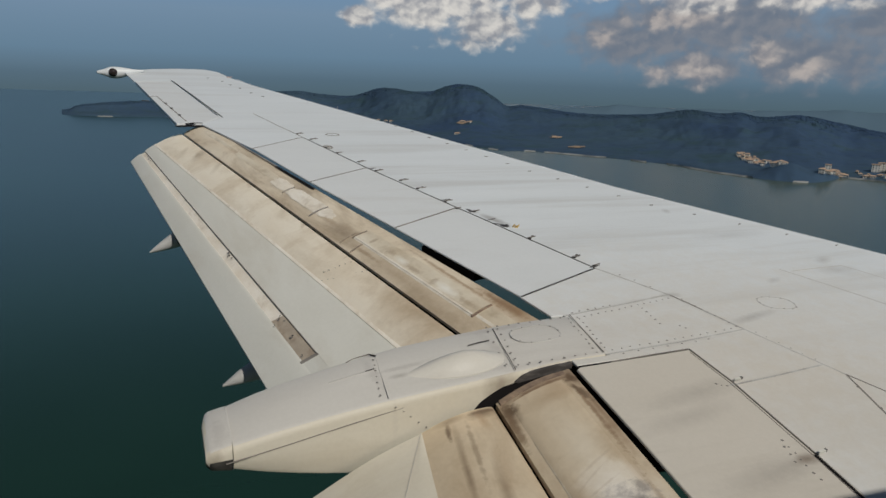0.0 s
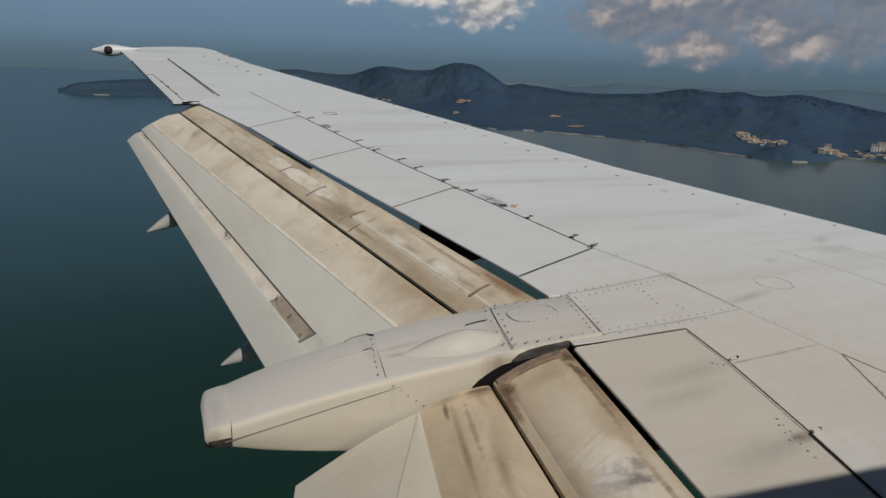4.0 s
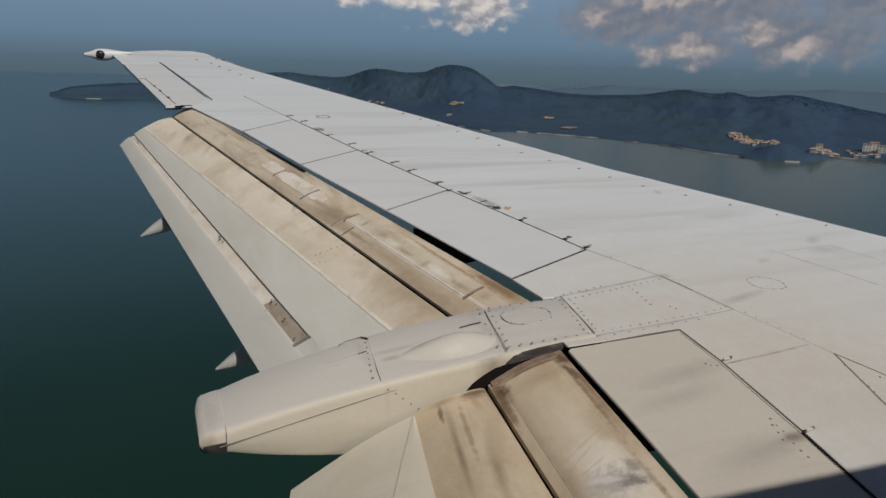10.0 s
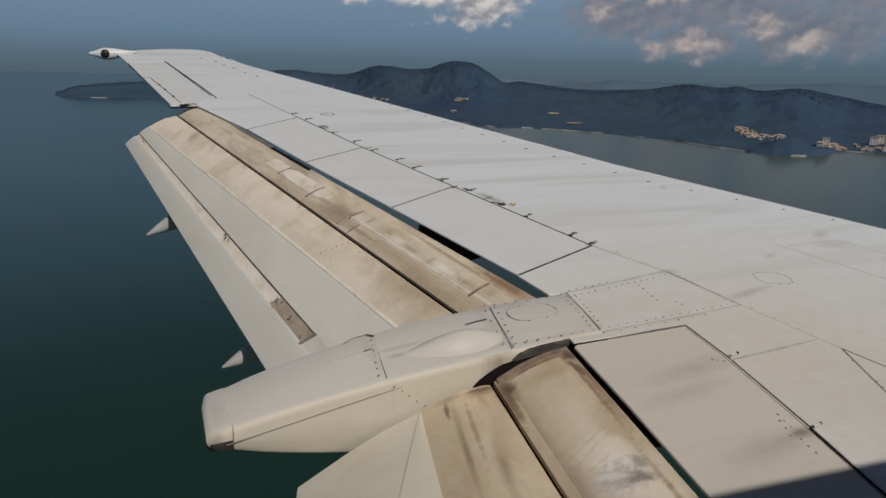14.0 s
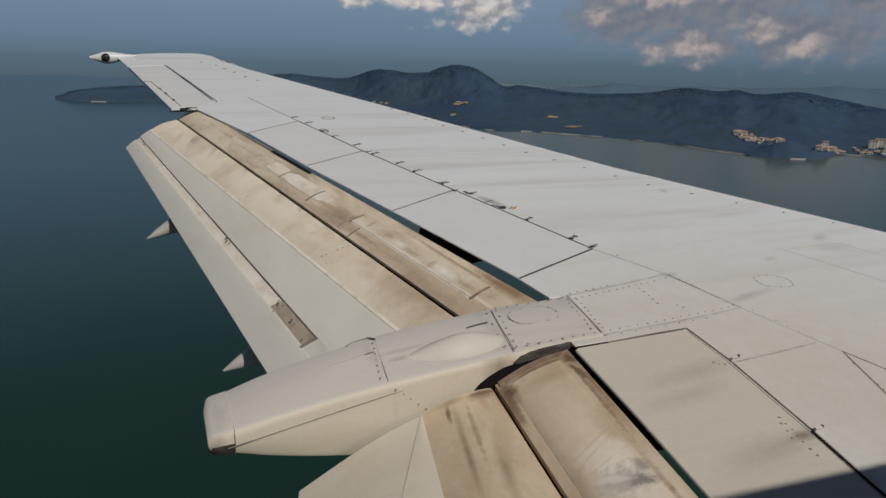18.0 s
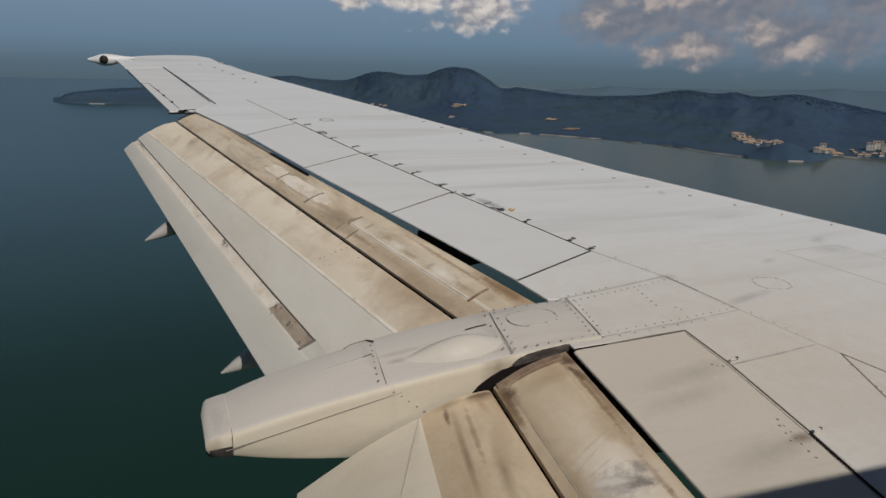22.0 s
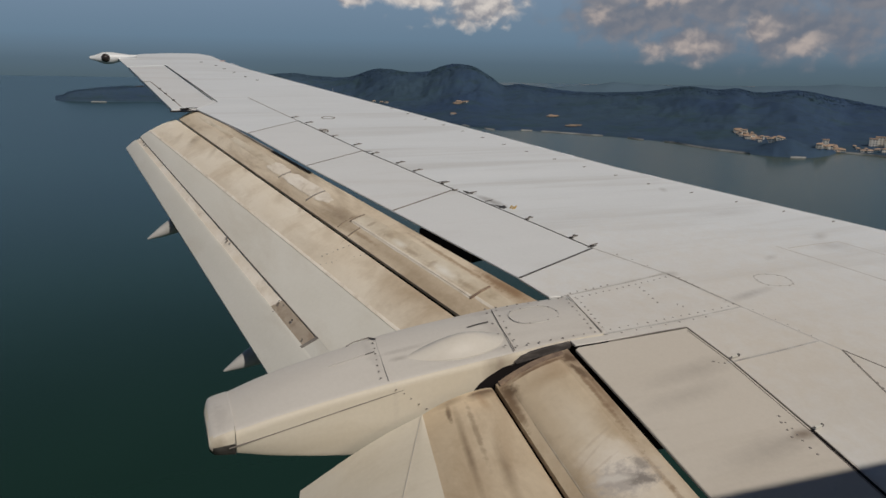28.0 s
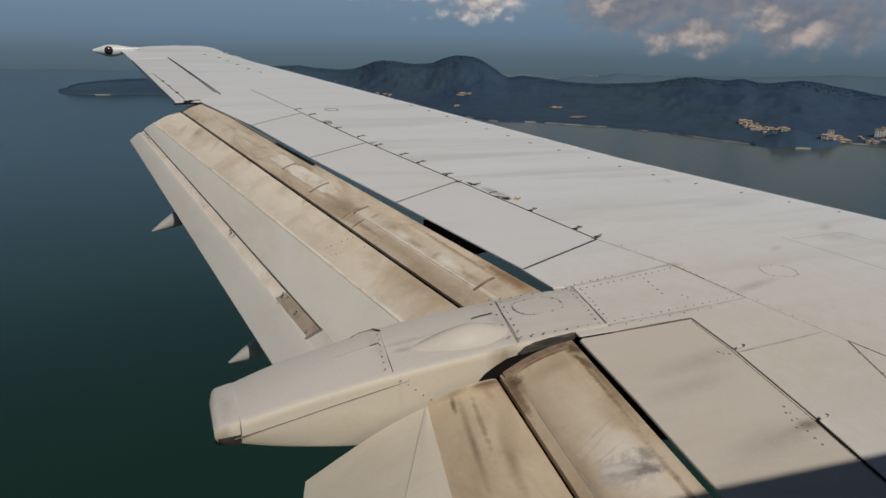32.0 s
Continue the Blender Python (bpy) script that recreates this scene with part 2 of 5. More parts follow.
SOOT, GREASE, PALE = (0.13, 0.09, 0.06), (0.24, 0.22, 0.20), (0.70, 0.64, 0.55)
M_SKIN = material("wing_paint", (0.664, 0.686, 0.698), (0.606, 0.626, 0.638), rough=0.42, scale=(0.5, 2.2, 1), stain=(0.445, 0.435, 0.415),
                  stain_amount=0.7, stain_scale=(0.22, 3.4, 1), grain=45, bump=0.06, bump_scale=18, wave=8.0, stain_lo=0.50, stain_hi=0.75,
                  # large cream spots paint the window's warm tint inboard; grey ones are grime
                  spots=((-5.5, 4.1, 3.0, 2.3, 0, 1.0, (0.568, 0.526, 0.464)), (-6.1, 4.9, 0.9, 0.35, 0, 0.25, (0.45, 0.40, 0.34)), (-5.02, 4.84, 0.30, 0.05, 11, 0.5, GREASE), (-4.10, 6.85, 0.10, 0.05, 60, 0.45, GREASE), (-3.55, 5.55, 0.16, 0.06, 20, 0.45, GREASE), (-4.35, 5.30, 0.12, 0.04, 20, 0.35, GREASE), (-6.40, 4.61, 0.30, 0.10, 0, 0.95, (0.54, 0.51, 0.46)), (-5.75, 4.665, 0.60, 0.030, 2, 0.4, (0.40, 0.385, 0.36)), (-5.82, 5.19, 0.50, 0.030, 8, 0.35, (0.40, 0.385, 0.36)), (-5.37, 5.24, 0.10, 0.05, 0, 0.55, GREASE),
                         (-5.45, 4.22, 0.40, 0.025, 2, 0.3, (0.40, 0.385, 0.36)), (-5.30, 4.97, 0.03, 0.30, 16, 0.35, (0.40, 0.385, 0.36)), (-5.3, 3.6, 0.9, 0.9, 0, 0.3, (0.47, 0.43, 0.37)),
                         (-5.93, 6.85, 0.07, 0.22, 18, 0.85, GREASE), (-6.02, 7.08, 0.07, 0.06, 0, 0.7, GREASE), (-3.9, 6.2, 0.5, 0.12, 0, 0.25, GREASE), (-3.6, 5.35, 0.25, 0.12, 0, 0.35, GREASE)))
M_PANEL = material("panel_paint", (0.638, 0.65, 0.652), (0.598, 0.608, 0.61), rough=0.45, scale=(0.7, 1.4, 1), stain=(0.48, 0.46, 0.43),
                   stain_amount=0.5, stain_scale=(0.5, 3.2, 1), grain=50, bump=0.04, bump_scale=16, random_piece=0.05, stain_lo=0.52, stain_hi=0.75)
M_INPANEL = material("inboard_panel_paint", (0.575, 0.538, 0.482), (0.528, 0.49, 0.432), rough=0.45, scale=(0.7, 1.4, 1), stain=(0.38, 0.34, 0.285),
                     stain_amount=0.5, stain_scale=(0.6, 3.6, 1), grain=50, bump=0.04, bump_scale=16, stain_lo=0.50, stain_hi=0.75,
                     spots=((-6.06, 4.19, 0.42, 0.09, 8, 0.38, GREASE), (-6.14, 3.57, 0.46, 0.09, 6, 0.42, GREASE), (-5.93, 3.60, 0.12, 0.04, 6, 0.4, SOOT), (-6.25, 4.02, 0.40, 0.08, 8, 0.3, GREASE), (-5.92, 3.60, 0.08, 0.05, 0, 0.7, SOOT)))
M_FAIRING = material("fairing_paint", (0.592, 0.555, 0.480), (0.548, 0.506, 0.422), spec=0.35, rough=0.55, scale=(0.8, 2.5, 2.5), stain=(0.42, 0.365, 0.28),
                     stain_amount=0.4, stain_scale=(0.7, 4, 4), grain=50, bump=0.03, bump_scale=20, stain_lo=0.53, stain_hi=0.75,
                     spots=((-6.90, 4.75, 0.06, 0.09, 0, 0.55, GREASE), (-6.70, 4.66, 0.30, 0.03, 0, 0.5, (0.36, 0.33, 0.30), 1), (-6.93, 4.90, 0.03, 0.22, 8, 0.5, (0.36, 0.33, 0.30), 1), (-7.25, 5.02, 0.40, 0.03, 4, 0.45, (0.40, 0.37, 0.34), 1), (-8.42, 4.72, 0.06, 0.10, 0, 0.5, (0.42, 0.38, 0.34), 1), (-7.60, 4.80, 0.03, 0.25, 8, 0.35, (0.40, 0.37, 0.34), 1), (-6.98, 4.63, 0.12, 0.05, 0, 0.6, SOOT), (-8.45, 4.62, 0.05, 0.05, 0, 0.7, SOOT), (-6.45, 4.9, 0.5, 0.3, 0, 0.3, (0.45, 0.40, 0.34)), (-7.42, 4.97, 0.16, 0.025, 4, 0.6, GREASE), (-7.16, 4.96, 0.14, 0.02, 6, 0.5, SOOT), (-7.50, 4.795, 0.06, 0.015, 0, 0.5, GREASE)))
# greyer copy of the fairing colour; sky light on its top is put in
M_DECK = material("deck_sky_tone", (0.565, 0.545, 0.512), (0.515, 0.495, 0.462), spec=0.5, rough=0.42, scale=(0.8, 2.5, 2.5), stain=(0.44, 0.42, 0.39),
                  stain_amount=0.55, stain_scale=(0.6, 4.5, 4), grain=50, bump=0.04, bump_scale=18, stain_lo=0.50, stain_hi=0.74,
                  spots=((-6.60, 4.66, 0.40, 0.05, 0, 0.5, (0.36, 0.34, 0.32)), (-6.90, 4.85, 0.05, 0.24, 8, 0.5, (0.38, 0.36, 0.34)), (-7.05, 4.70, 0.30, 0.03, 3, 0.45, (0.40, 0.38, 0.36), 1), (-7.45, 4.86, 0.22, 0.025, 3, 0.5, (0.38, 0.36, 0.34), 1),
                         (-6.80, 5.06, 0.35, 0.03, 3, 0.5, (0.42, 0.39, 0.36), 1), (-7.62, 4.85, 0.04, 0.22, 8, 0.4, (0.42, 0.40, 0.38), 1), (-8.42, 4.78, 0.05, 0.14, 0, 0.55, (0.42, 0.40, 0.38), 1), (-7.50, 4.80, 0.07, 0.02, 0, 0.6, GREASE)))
M_BLISTER = material("glossy_blister_paint", (0.59, 0.565, 0.52), (0.55, 0.525, 0.475), spec=0.6, rough=0.24, scale=(1.5, 4, 4), stain=(0.50, 0.46, 0.40), stain_amount=0.4, stain_scale=(2, 7, 4), grain=50, bump=0.02, bump_scale=14)
M_FLAP_PAINT = material("flap_paint", (0.598, 0.588, 0.545), (0.548, 0.536, 0.488), rough=0.5, scale=(2, 0.7, 2), stain=(0.42, 0.37, 0.30),
                        stain_amount=0.45, stain_scale=(2.5, 0.6, 2), grain=45, bump=0.03, bump_scale=20, stain_lo=0.52, stain_hi=0.75)
M_FLAP_BARE = material("sooty_bare_flap_skin", (0.86, 0.79, 0.675), (0.76, 0.67, 0.545), rough=0.42, metal=0.1, scale=(2.2, 0.9, 2), stain=(0.42, 0.33, 0.23),
                       stain_amount=0.5, stain_scale=(3.2, 1.1, 3), smudge=(0.50, 0.40, 0.29), smudge_scale=(0.9, 1.6, 1), smudge_amount=0.55, grain=35, bump=0.05, bump_scale=14, stain_lo=0.5, stain_hi=0.74, turn=14,
                       spots=((-7.10, 6.3, 0.26, 1.1, 14, 0.55, (0.46, 0.36, 0.25)), (-7.03, 5.6, 0.22, 0.9, 14, 0.75, (0.35, 0.265, 0.18)), (-8.1, 9.7, 0.18, 0.08, 60, 0.45, SOOT), (-7.95, 9.25, 0.22, 0.05, 62, 0.5, (0.36, 0.29, 0.21)), (-8.25, 9.95, 0.16, 0.05, 62, 0.45, (0.36, 0.29, 0.21)), (-7.55, 7.75, 0.20, 0.06, 62, 0.4, (0.42, 0.34, 0.25)), (-7.30, 6.95, 0.20, 0.08, 62, 0.5, (0.42, 0.33, 0.235)), (-8.12, 9.72, 0.09, 0.03, 70, 0.5, (0.34, 0.27, 0.20), 1), (-7.72, 8.55, 0.12, 0.05, 70, 0.5, (0.36, 0.29, 0.21), 1), (-7.45, 7.4, 0.10, 0.04, 70, 0.5, (0.34, 0.26, 0.18), 1), (-7.20, 6.72, 0.012, 0.18, -55, 0.6, (0.30, 0.23, 0.16), 1), (-7.36, 5.75, 0.07, 0.6, 14, 0.5, (0.85, 0.78, 0.68))))
M_INNER = material("scorched_inner_flap_skin", (0.655, 0.565, 0.44), (0.555, 0.462, 0.343), rough=0.38, metal=0.1, scale=(2.5, 1.2, 2), stain=(0.34, 0.25, 0.165),
                   stain_amount=0.6, stain_scale=(4.0, 1.4, 3), smudge=(0.40, 0.31, 0.21), smudge_scale=(2.2, 1.8, 1), smudge_amount=0.5, grain=35, bump=0.06, bump_scale=12, stain_lo=0.5, stain_hi=0.74, turn=-6,
                   spots=((-6.86, 4.0, 0.13, 0.45, -6, 0.7, (0.74, 0.67, 0.56)), (-6.84, 3.5, 0.16, 0.45, -6, 0.75, (0.80, 0.74, 0.65)), (-6.80, 4.575, 0.34, 0.05, 0, 0.9, (0.10, 0.065, 0.05)), (-6.635, 4.25, 0.035, 0.50, -6, 0.85, (0.24, 0.16, 0.10)), (-6.62, 4.52, 0.07, 0.10, 0, 0.9, (0.11, 0.07, 0.05)), (-6.80, 4.44, 0.20, 0.07, 0, 0.55, (0.36, 0.26, 0.17)),
                          (-7.02, 4.46, 0.06, 0.16, -6, 0.9, (0.12, 0.08, 0.055)), (-6.88, 3.72, 0.17, 0.24, -6, 0.9, (0.86, 0.82, 0.76)), (-6.63, 3.9, 0.02, 0.5, -6, 0.6, (0.33, 0.24, 0.16)), (-7.37, 4.2, 0.025, 0.40, -12, 0.65, SOOT), (-7.20, 4.5, 0.10, 0.10, 0, 0.5, (0.70, 0.57, 0.42)),
                          (-7.27, 4.0, 0.04, 0.30, -12, 0.45, SOOT), (-6.72, 4.5, 0.16, 0.10, 0, 0.55, (0.42, 0.31, 0.21)), (-6.74, 3.75, 0.05, 0.30, -6, 0.5, (0.44, 0.34, 0.24)),
                          (-7.13, 4.56, 0.10, 0.05, 0, 0.85, SOOT), (-6.672, 4.2, 0.020, 0.46, -6, 0.8, (0.25, 0.17, 0.11), 1), (-6.78, 3.3, 0.022, 0.65, -6, 0.75, (0.28, 0.20, 0.13), 1),
                          (-6.80, 4.545, 0.26, 0.020, 0, 0.85, (0.20, 0.13, 0.085), 1), (-7.0, 4.50, 0.05, 0.07, 0, 0.95, SOOT, 1), (-7.035, 4.36, 0.03, 0.20, -6, 0.8, (0.20, 0.14, 0.09), 1), (-6.625, 4.52, 0.05, 0.06, 0, 0.9, SOOT, 1),
                          (-6.64, 4.40, 0.03, 0.14, 10, 0.8, SOOT, 1), (-6.85, 3.93, 0.20, 0.012, 18, 0.3, (0.45, 0.37, 0.29), 1), (-6.95, 3.85, 0.16, 0.010, 22, 0.3, (0.45, 0.37, 0.29), 1), (-6.90, 3.79, 0.14, 0.010, 12, 0.3, (0.45, 0.37, 0.29), 1),
                          (-6.89, 3.665, 0.19, 0.115, -15, 0.9, (0.47, 0.44, 0.42), 1), (-6.83, 3.63, 0.11, 0.045, -30, 0.9, (0.24, 0.225, 0.215), 1), (-6.92, 3.69, 0.12, 0.03, -30, 0.8, (0.74, 0.71, 0.66), 1), (-6.78, 3.71, 0.05, 0.06, 20, 0.8, (0.30, 0.28, 0.265), 1),
                          (-7.28, 4.3, 0.02, 0.30, -12, 0.4, SOOT, 1), (-7.34, 4.5, 0.02, 0.08, -12, 0.8, SOOT, 1), (-7.12, 4.575, 0.10, 0.02, 0, 0.85, SOOT, 1), (-7.30, 4.58, 0.10, 0.04, 0, 0.6, SOOT), (-7.15, 4.50, 0.03, 0.10, 0, 0.6, (0.36, 0.24, 0.15))))
M_FORE = material("stained_fore_flap_skin", (0.755, 0.67, 0.545), (0.605, 0.515, 0.40), rough=0.45, metal=0.1, scale=(4, 0.9, 3), stain=(0.28, 0.215, 0.15),
                  stain_amount=0.7, stain_scale=(6, 1.1, 4), smudge=(0.36, 0.285, 0.205), smudge_scale=(3.0, 1.1, 1), smudge_amount=0.7, grain=35, bump=0.06, bump_scale=14, stain_lo=0.48, stain_hi=0.72, turn=14,
                  # the long brown spot behind the wear strip paints both stain and shade
                  spots=((-7.22, 7.0, 0.10, 0.35, 14, 0.7, SOOT), (-7.35, 8.0, 0.10, 0.5, 14, 0.5, SOOT), (-6.52, 5.35, 0.16, 0.5, 14, 0.9, (0.28, 0.18, 0.10)), (-7.0, 6.0, 0.12, 1.3, 14, 0.95, (0.40, 0.325, 0.24)), (-6.95, 5.62, 0.06, 0.5, 14, 0.7, (0.30, 0.235, 0.165)), (-6.72, 5.9, 0.022, 0.7, 14, 0.7, (0.30, 0.215, 0.14), 1), (-6.56, 5.45, 0.05, 0.30, 14, 0.8, (0.24, 0.16, 0.10), 1), (-7.12, 6.86, 0.05, 0.10, 20, 0.8, SOOT), (-7.10, 6.84, 0.05, 0.05, 20, 0.7, SOOT, 1), (-7.30, 7.4, 0.035, 0.5, 14, 0.6, (0.36, 0.28, 0.20), 1), (-7.72, 9.2, 0.035, 0.8, 14, 0.6, (0.40, 0.32, 0.235), 1), (-7.15, 6.6, 0.02, 0.25, 14, 0.6, (0.30, 0.22, 0.15), 1), (-7.62, 9.3, 0.08, 0.5, 14, 0.5, SOOT), (-7.95, 10.2, 0.1, 0.4, 14, 0.5, PALE)))
M_PATCH = material("pale_patch", (0.86, 0.80, 0.71), (0.70, 0.62, 0.51), rough=0.4, metal=0.1, scale=(7, 3, 3), stain=(0.40, 0.33, 0.25), stain_amount=0.5, stain_scale=(9, 5, 4), grain=30, bump=0.1, bump_scale=10)
M_RECESS = material("stained_recess", (0.46, 0.405, 0.335), (0.32, 0.275, 0.225), rough=0.55, scale=(7, 3, 3), stain=(0.22, 0.17, 0.125), stain_amount=0.6, stain_scale=(12, 6, 4), grain=40, bump=0.05)
M_RIM = material("scorched_rim", (0.15, 0.105, 0.08), (0.34, 0.25, 0.175), rough=0.6, scale=(14, 14, 9), grain=0, bump=0)
M_LINE = material("soot_line", (0.17, 0.135, 0.105), (0.32, 0.26, 0.195), rough=0.6, scale=(16, 9, 5), stain=(0.52, 0.43, 0.33), stain_amount=0.9, stain_scale=(22, 22, 9), grain=0, bump=0)
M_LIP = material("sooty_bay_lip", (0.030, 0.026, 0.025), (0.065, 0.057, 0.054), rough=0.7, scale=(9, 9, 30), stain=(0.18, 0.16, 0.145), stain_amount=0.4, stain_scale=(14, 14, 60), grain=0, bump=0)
M_EDGE = material("polished_leading_edge", (0.86, 0.87, 0.87), (0.80, 0.81, 0.81), rough=0.25, metal=0.2, scale=(1, 2, 1), grain=40, bump=0.02)
M_STRIP = material("scuffed_wear_strip", (0.80, 0.725, 0.60), (0.54, 0.45, 0.335), rough=0.4, metal=0.2, scale=(3.5, 2.2, 3), stain=(0.36, 0.285, 0.20),
                   stain_amount=0.6, stain_scale=(6, 3.4, 4), grain=30, bump=0.35, bump_scale=9, turn=14,
                   spots=tuple((x, y, a, b, 14, 0.7, (0.40, 0.32, 0.235), 1) for x, y, a, b in ((-6.99, 6.46, 0.05, 0.07), (-6.93, 6.15, 0.03, 0.14), (-6.86, 5.92, 0.07, 0.04), (-6.76, 5.55, 0.03, 0.12), (-7.05, 6.70, 0.06, 0.03)))
                   + ((-6.82, 5.78, 0.05, 0.16, 14, 0.9, (0.93, 0.89, 0.81)), (-6.96, 6.30, 0.04, 0.10, 14, 0.8, (0.93, 0.89, 0.81))))
# near-black for seals, and for painted shade in gaps, slots and bays
M_DARK = material("seal_and_gap_shade_black", (0.010, 0.0085, 0.009), (0.014, 0.012, 0.012), rough=0.9, spec=0.1, grain=0, bump=0)
M_SEAM = material("grimy_sealant", (0.15, 0.135, 0.12), (0.26, 0.235, 0.21), rough=0.8, scale=(6, 6, 6), grain=0, bump=0)
M_FAINT = material("weathered_sealant", (0.44, 0.42, 0.40), (0.52, 0.505, 0.48), rough=0.7, scale=(5, 5, 5), grain=0, bump=0)
M_RIVET = material("rivet_grime", (0.15, 0.135, 0.125), (0.24, 0.22, 0.2), rough=0.6, metal=0.3, grain=0, bump=0)
M_STEEL = material("oily_hinge_steel", (0.055, 0.05, 0.048), (0.13, 0.12, 0.11), rough=0.45, metal=0.5, scale=(20, 20, 20), grain=0, bump=0)
M_CHIP = material("chipped_reddish_paint", (0.62, 0.52, 0.48), (0.42, 0.24, 0.20), rough=0.6, scale=(18, 18, 18), grain=0, bump=0)
M_YELLOW = material("faded_yellow_tag", (0.52, 0.36, 0.12), rough=0.6, grain=0, bump=0)
M_GREASE = material("grease_smear", (0.27, 0.255, 0.235), (0.54, 0.53, 0.51), rough=0.5, scale=(9, 9, 9), grain=0, bump=0)
M_LENS = material("dark_smoked_lens", (0.045, 0.032, 0.028), (0.02, 0.016, 0.015), rough=0.10, scale=(12, 12, 12), grain=0, bump=0)
M_HULL = material("fuselage_paint", (0.022, 0.035, 0.13), (0.02, 0.03, 0.115), rough=0.35, grain=40, bump=0.02)
M_CONE = material("grey_cone_paint", (0.50, 0.49, 0.47), (0.42, 0.41, 0.39), rough=0.45, scale=(6, 6, 6), grain=40, bump=0.02)

# ---- helpers of this scene ----
TD = math.tan(radians(9.0))                              # rise of the wing towards its tip


def W(x, y, w=0.0):
    """A point by its place on the wing's plan and its height over the wing's upper surface."""
    return Vector((x, y, TD * y + w))


def part(name, bm, mat, parent, label="", smooth=0.0):
    me = bpy.data.meshes.new(name)
    bmesh.ops.recalc_face_normals(bm, faces=bm.faces)
    if smooth:
        for f in bm.faces:
            f.smooth = True
    bm.to_mesh(me)
    bm.free()
    if smooth:
        me.set_sharp_from_angle(angle=radians(smooth))
    me.materials.append(mat)
    ob = new(name, me)
    ob.parent = parent
    if label:
        tagged(ob, label)
    return ob


def inset(pts, d):
    """The outline moved inwards by d."""
    area = sum(a[0] * b[1] - b[0] * a[1] for a, b in zip(pts, pts[1:] + pts[:1]))
    sgn = 1 if area > 0 else -1
    out = []
    n = len(pts)
    for i in range(n):
        p, q, r = Vector(pts[i - 1]), Vector(pts[i]), Vector(pts[(i + 1) % n])
        a, b = (q - p).normalized(), (r - q).normalized()
        na, nb = Vector((-a.y, a.x)) * sgn, Vector((-b.y, b.x)) * sgn
        k = na + nb
        k = k / max(0.35, k.length_squared / 2) if k.length > 1e-6 else na
        out.append(tuple(q + k * d))
    return out


def plate(name, pts, mat, parent, top=0.0, thick=0.05, edge=0.004, label="", gap=0.0):
    """A sheet panel on the wing, with softened top edges."""
    pts = inset(pts, gap) if gap else list(pts)
    inner = inset(pts, edge)
    bm = bmesh.new()
    rings = [[bm.verts.new(W(x, y, w)) for x, y in ring] for ring, w in ((inner, top), (pts, top - edge), (pts, top - thick))]
    n = len(pts)
    for a, b in zip(rings, rings[1:]):
        for i in range(n):
            bm.faces.new((a[i], a[(i + 1) % n], b[(i + 1) % n], b[i]))
    bm.faces.new(rings[0])
    bm.faces.new(rings[-1][::-1])
    return part(name, bm, mat, parent, label)


def ribbon(name, pts, width, mat, parent, w=0.0015, label="", thick=0.004):
    """A thin raised strip that follows points (x, y) or (x, y, height)."""
    bm = bmesh.new()
    pts = [Vector((*p, 0.0)[:3]) for p in pts]
    rows = []
    for i, p in enumerate(pts):
        d = (pts[min(i + 1, len(pts) - 1)] - pts[max(i - 1, 0)]).normalized()
        s = Vector((-d.y, d.x, 0)).normalized() * width / 2
        a, b = p + s, p - s
        rows.append([bm.verts.new(W(q.x, q.y, q.z + dw)) for q, dw in ((a, w - thick), (a, w), (b, w), (b, w - thick))])
    for r, q in zip(rows, rows[1:]):
        for j in range(3):
            bm.faces.new((r[j], r[j + 1], q[j + 1], q[j]))
    for r in (rows[0], rows[-1]):
        bm.faces.new(r)
    return part(name, bm, mat, parent, label)


def block(name, centre, size, mat, parent, turn=0.0, label="", bevel=0.08):
    """A small fitting with chamfered edges, on the wing plan."""
    bm = bmesh.new()
    bmesh.ops.create_cube(bm, size=1)
    bmesh.ops.bevel(bm, geom=bm.edges[:], offset=bevel, segments=1, affect="EDGES")
    m = Matrix.Translation(W(*centre)) @ pose(0, 0, 0, 9, 0, turn) @ Matrix.Diagonal((*size, 1))
    bmesh.ops.transform(bm, matrix=m, verts=bm.verts)
    return part(name, bm, mat, parent, label)


def lerp(a, b, s):
    return tuple(p + (q - p) * s for p, q in zip(a, b))


def ruled(name, outer, inner, mat, parent, s0=0.0, s1=1.0, stations=14, thick=0.03, label="", smooth=40.0):
    """A skin that spans two section curves, given as (x, y, height) lists of equal length, with thickness."""
    bm = bmesh.new()
    grid = []
    for i in range(stations + 1):
        s = s0 + (s1 - s0) * i / stations
        sec = [lerp(a, b, s) for a, b in zip(outer, inner)]
        top = [bm.verts.new(W(*p)) for p in sec]
        low = [bm.verts.new(W(p[0], p[1], p[2] - thick)) for p in sec]
        grid.append(top + low[::-1])
    n = len(grid[0])
    for a, b in zip(grid, grid[1:]):
        for j in range(n):
            bm.faces.new((a[j], a[(j + 1) % n], b[(j + 1) % n], b[j]))
    bm.faces.new(grid[0])
    bm.faces.new(grid[-1])
    return part(name, bm, mat, parent, label, smooth)


def curve_section(keys, steps=6):
    """A smooth section through a few key points."""
    out = []
    for i in range(len(keys) - 1):
        p0, p1, p2, p3 = (Vector(keys[min(max(i + k, 0), len(keys) - 1)]) for k in (-1, 0, 1, 2))
        for j in range(steps):
            u = j / steps
            out.append(tuple(0.5 * (2 * p1 + (p2 - p0) * u + (2 * p0 - 5 * p1 + 4 * p2 - p3) * u * u + (3 * p1 - p0 - 3 * p2 + p3) * u ** 3)))
    out.append(tuple(keys[-1]))
    return out


rivet_mesh = None


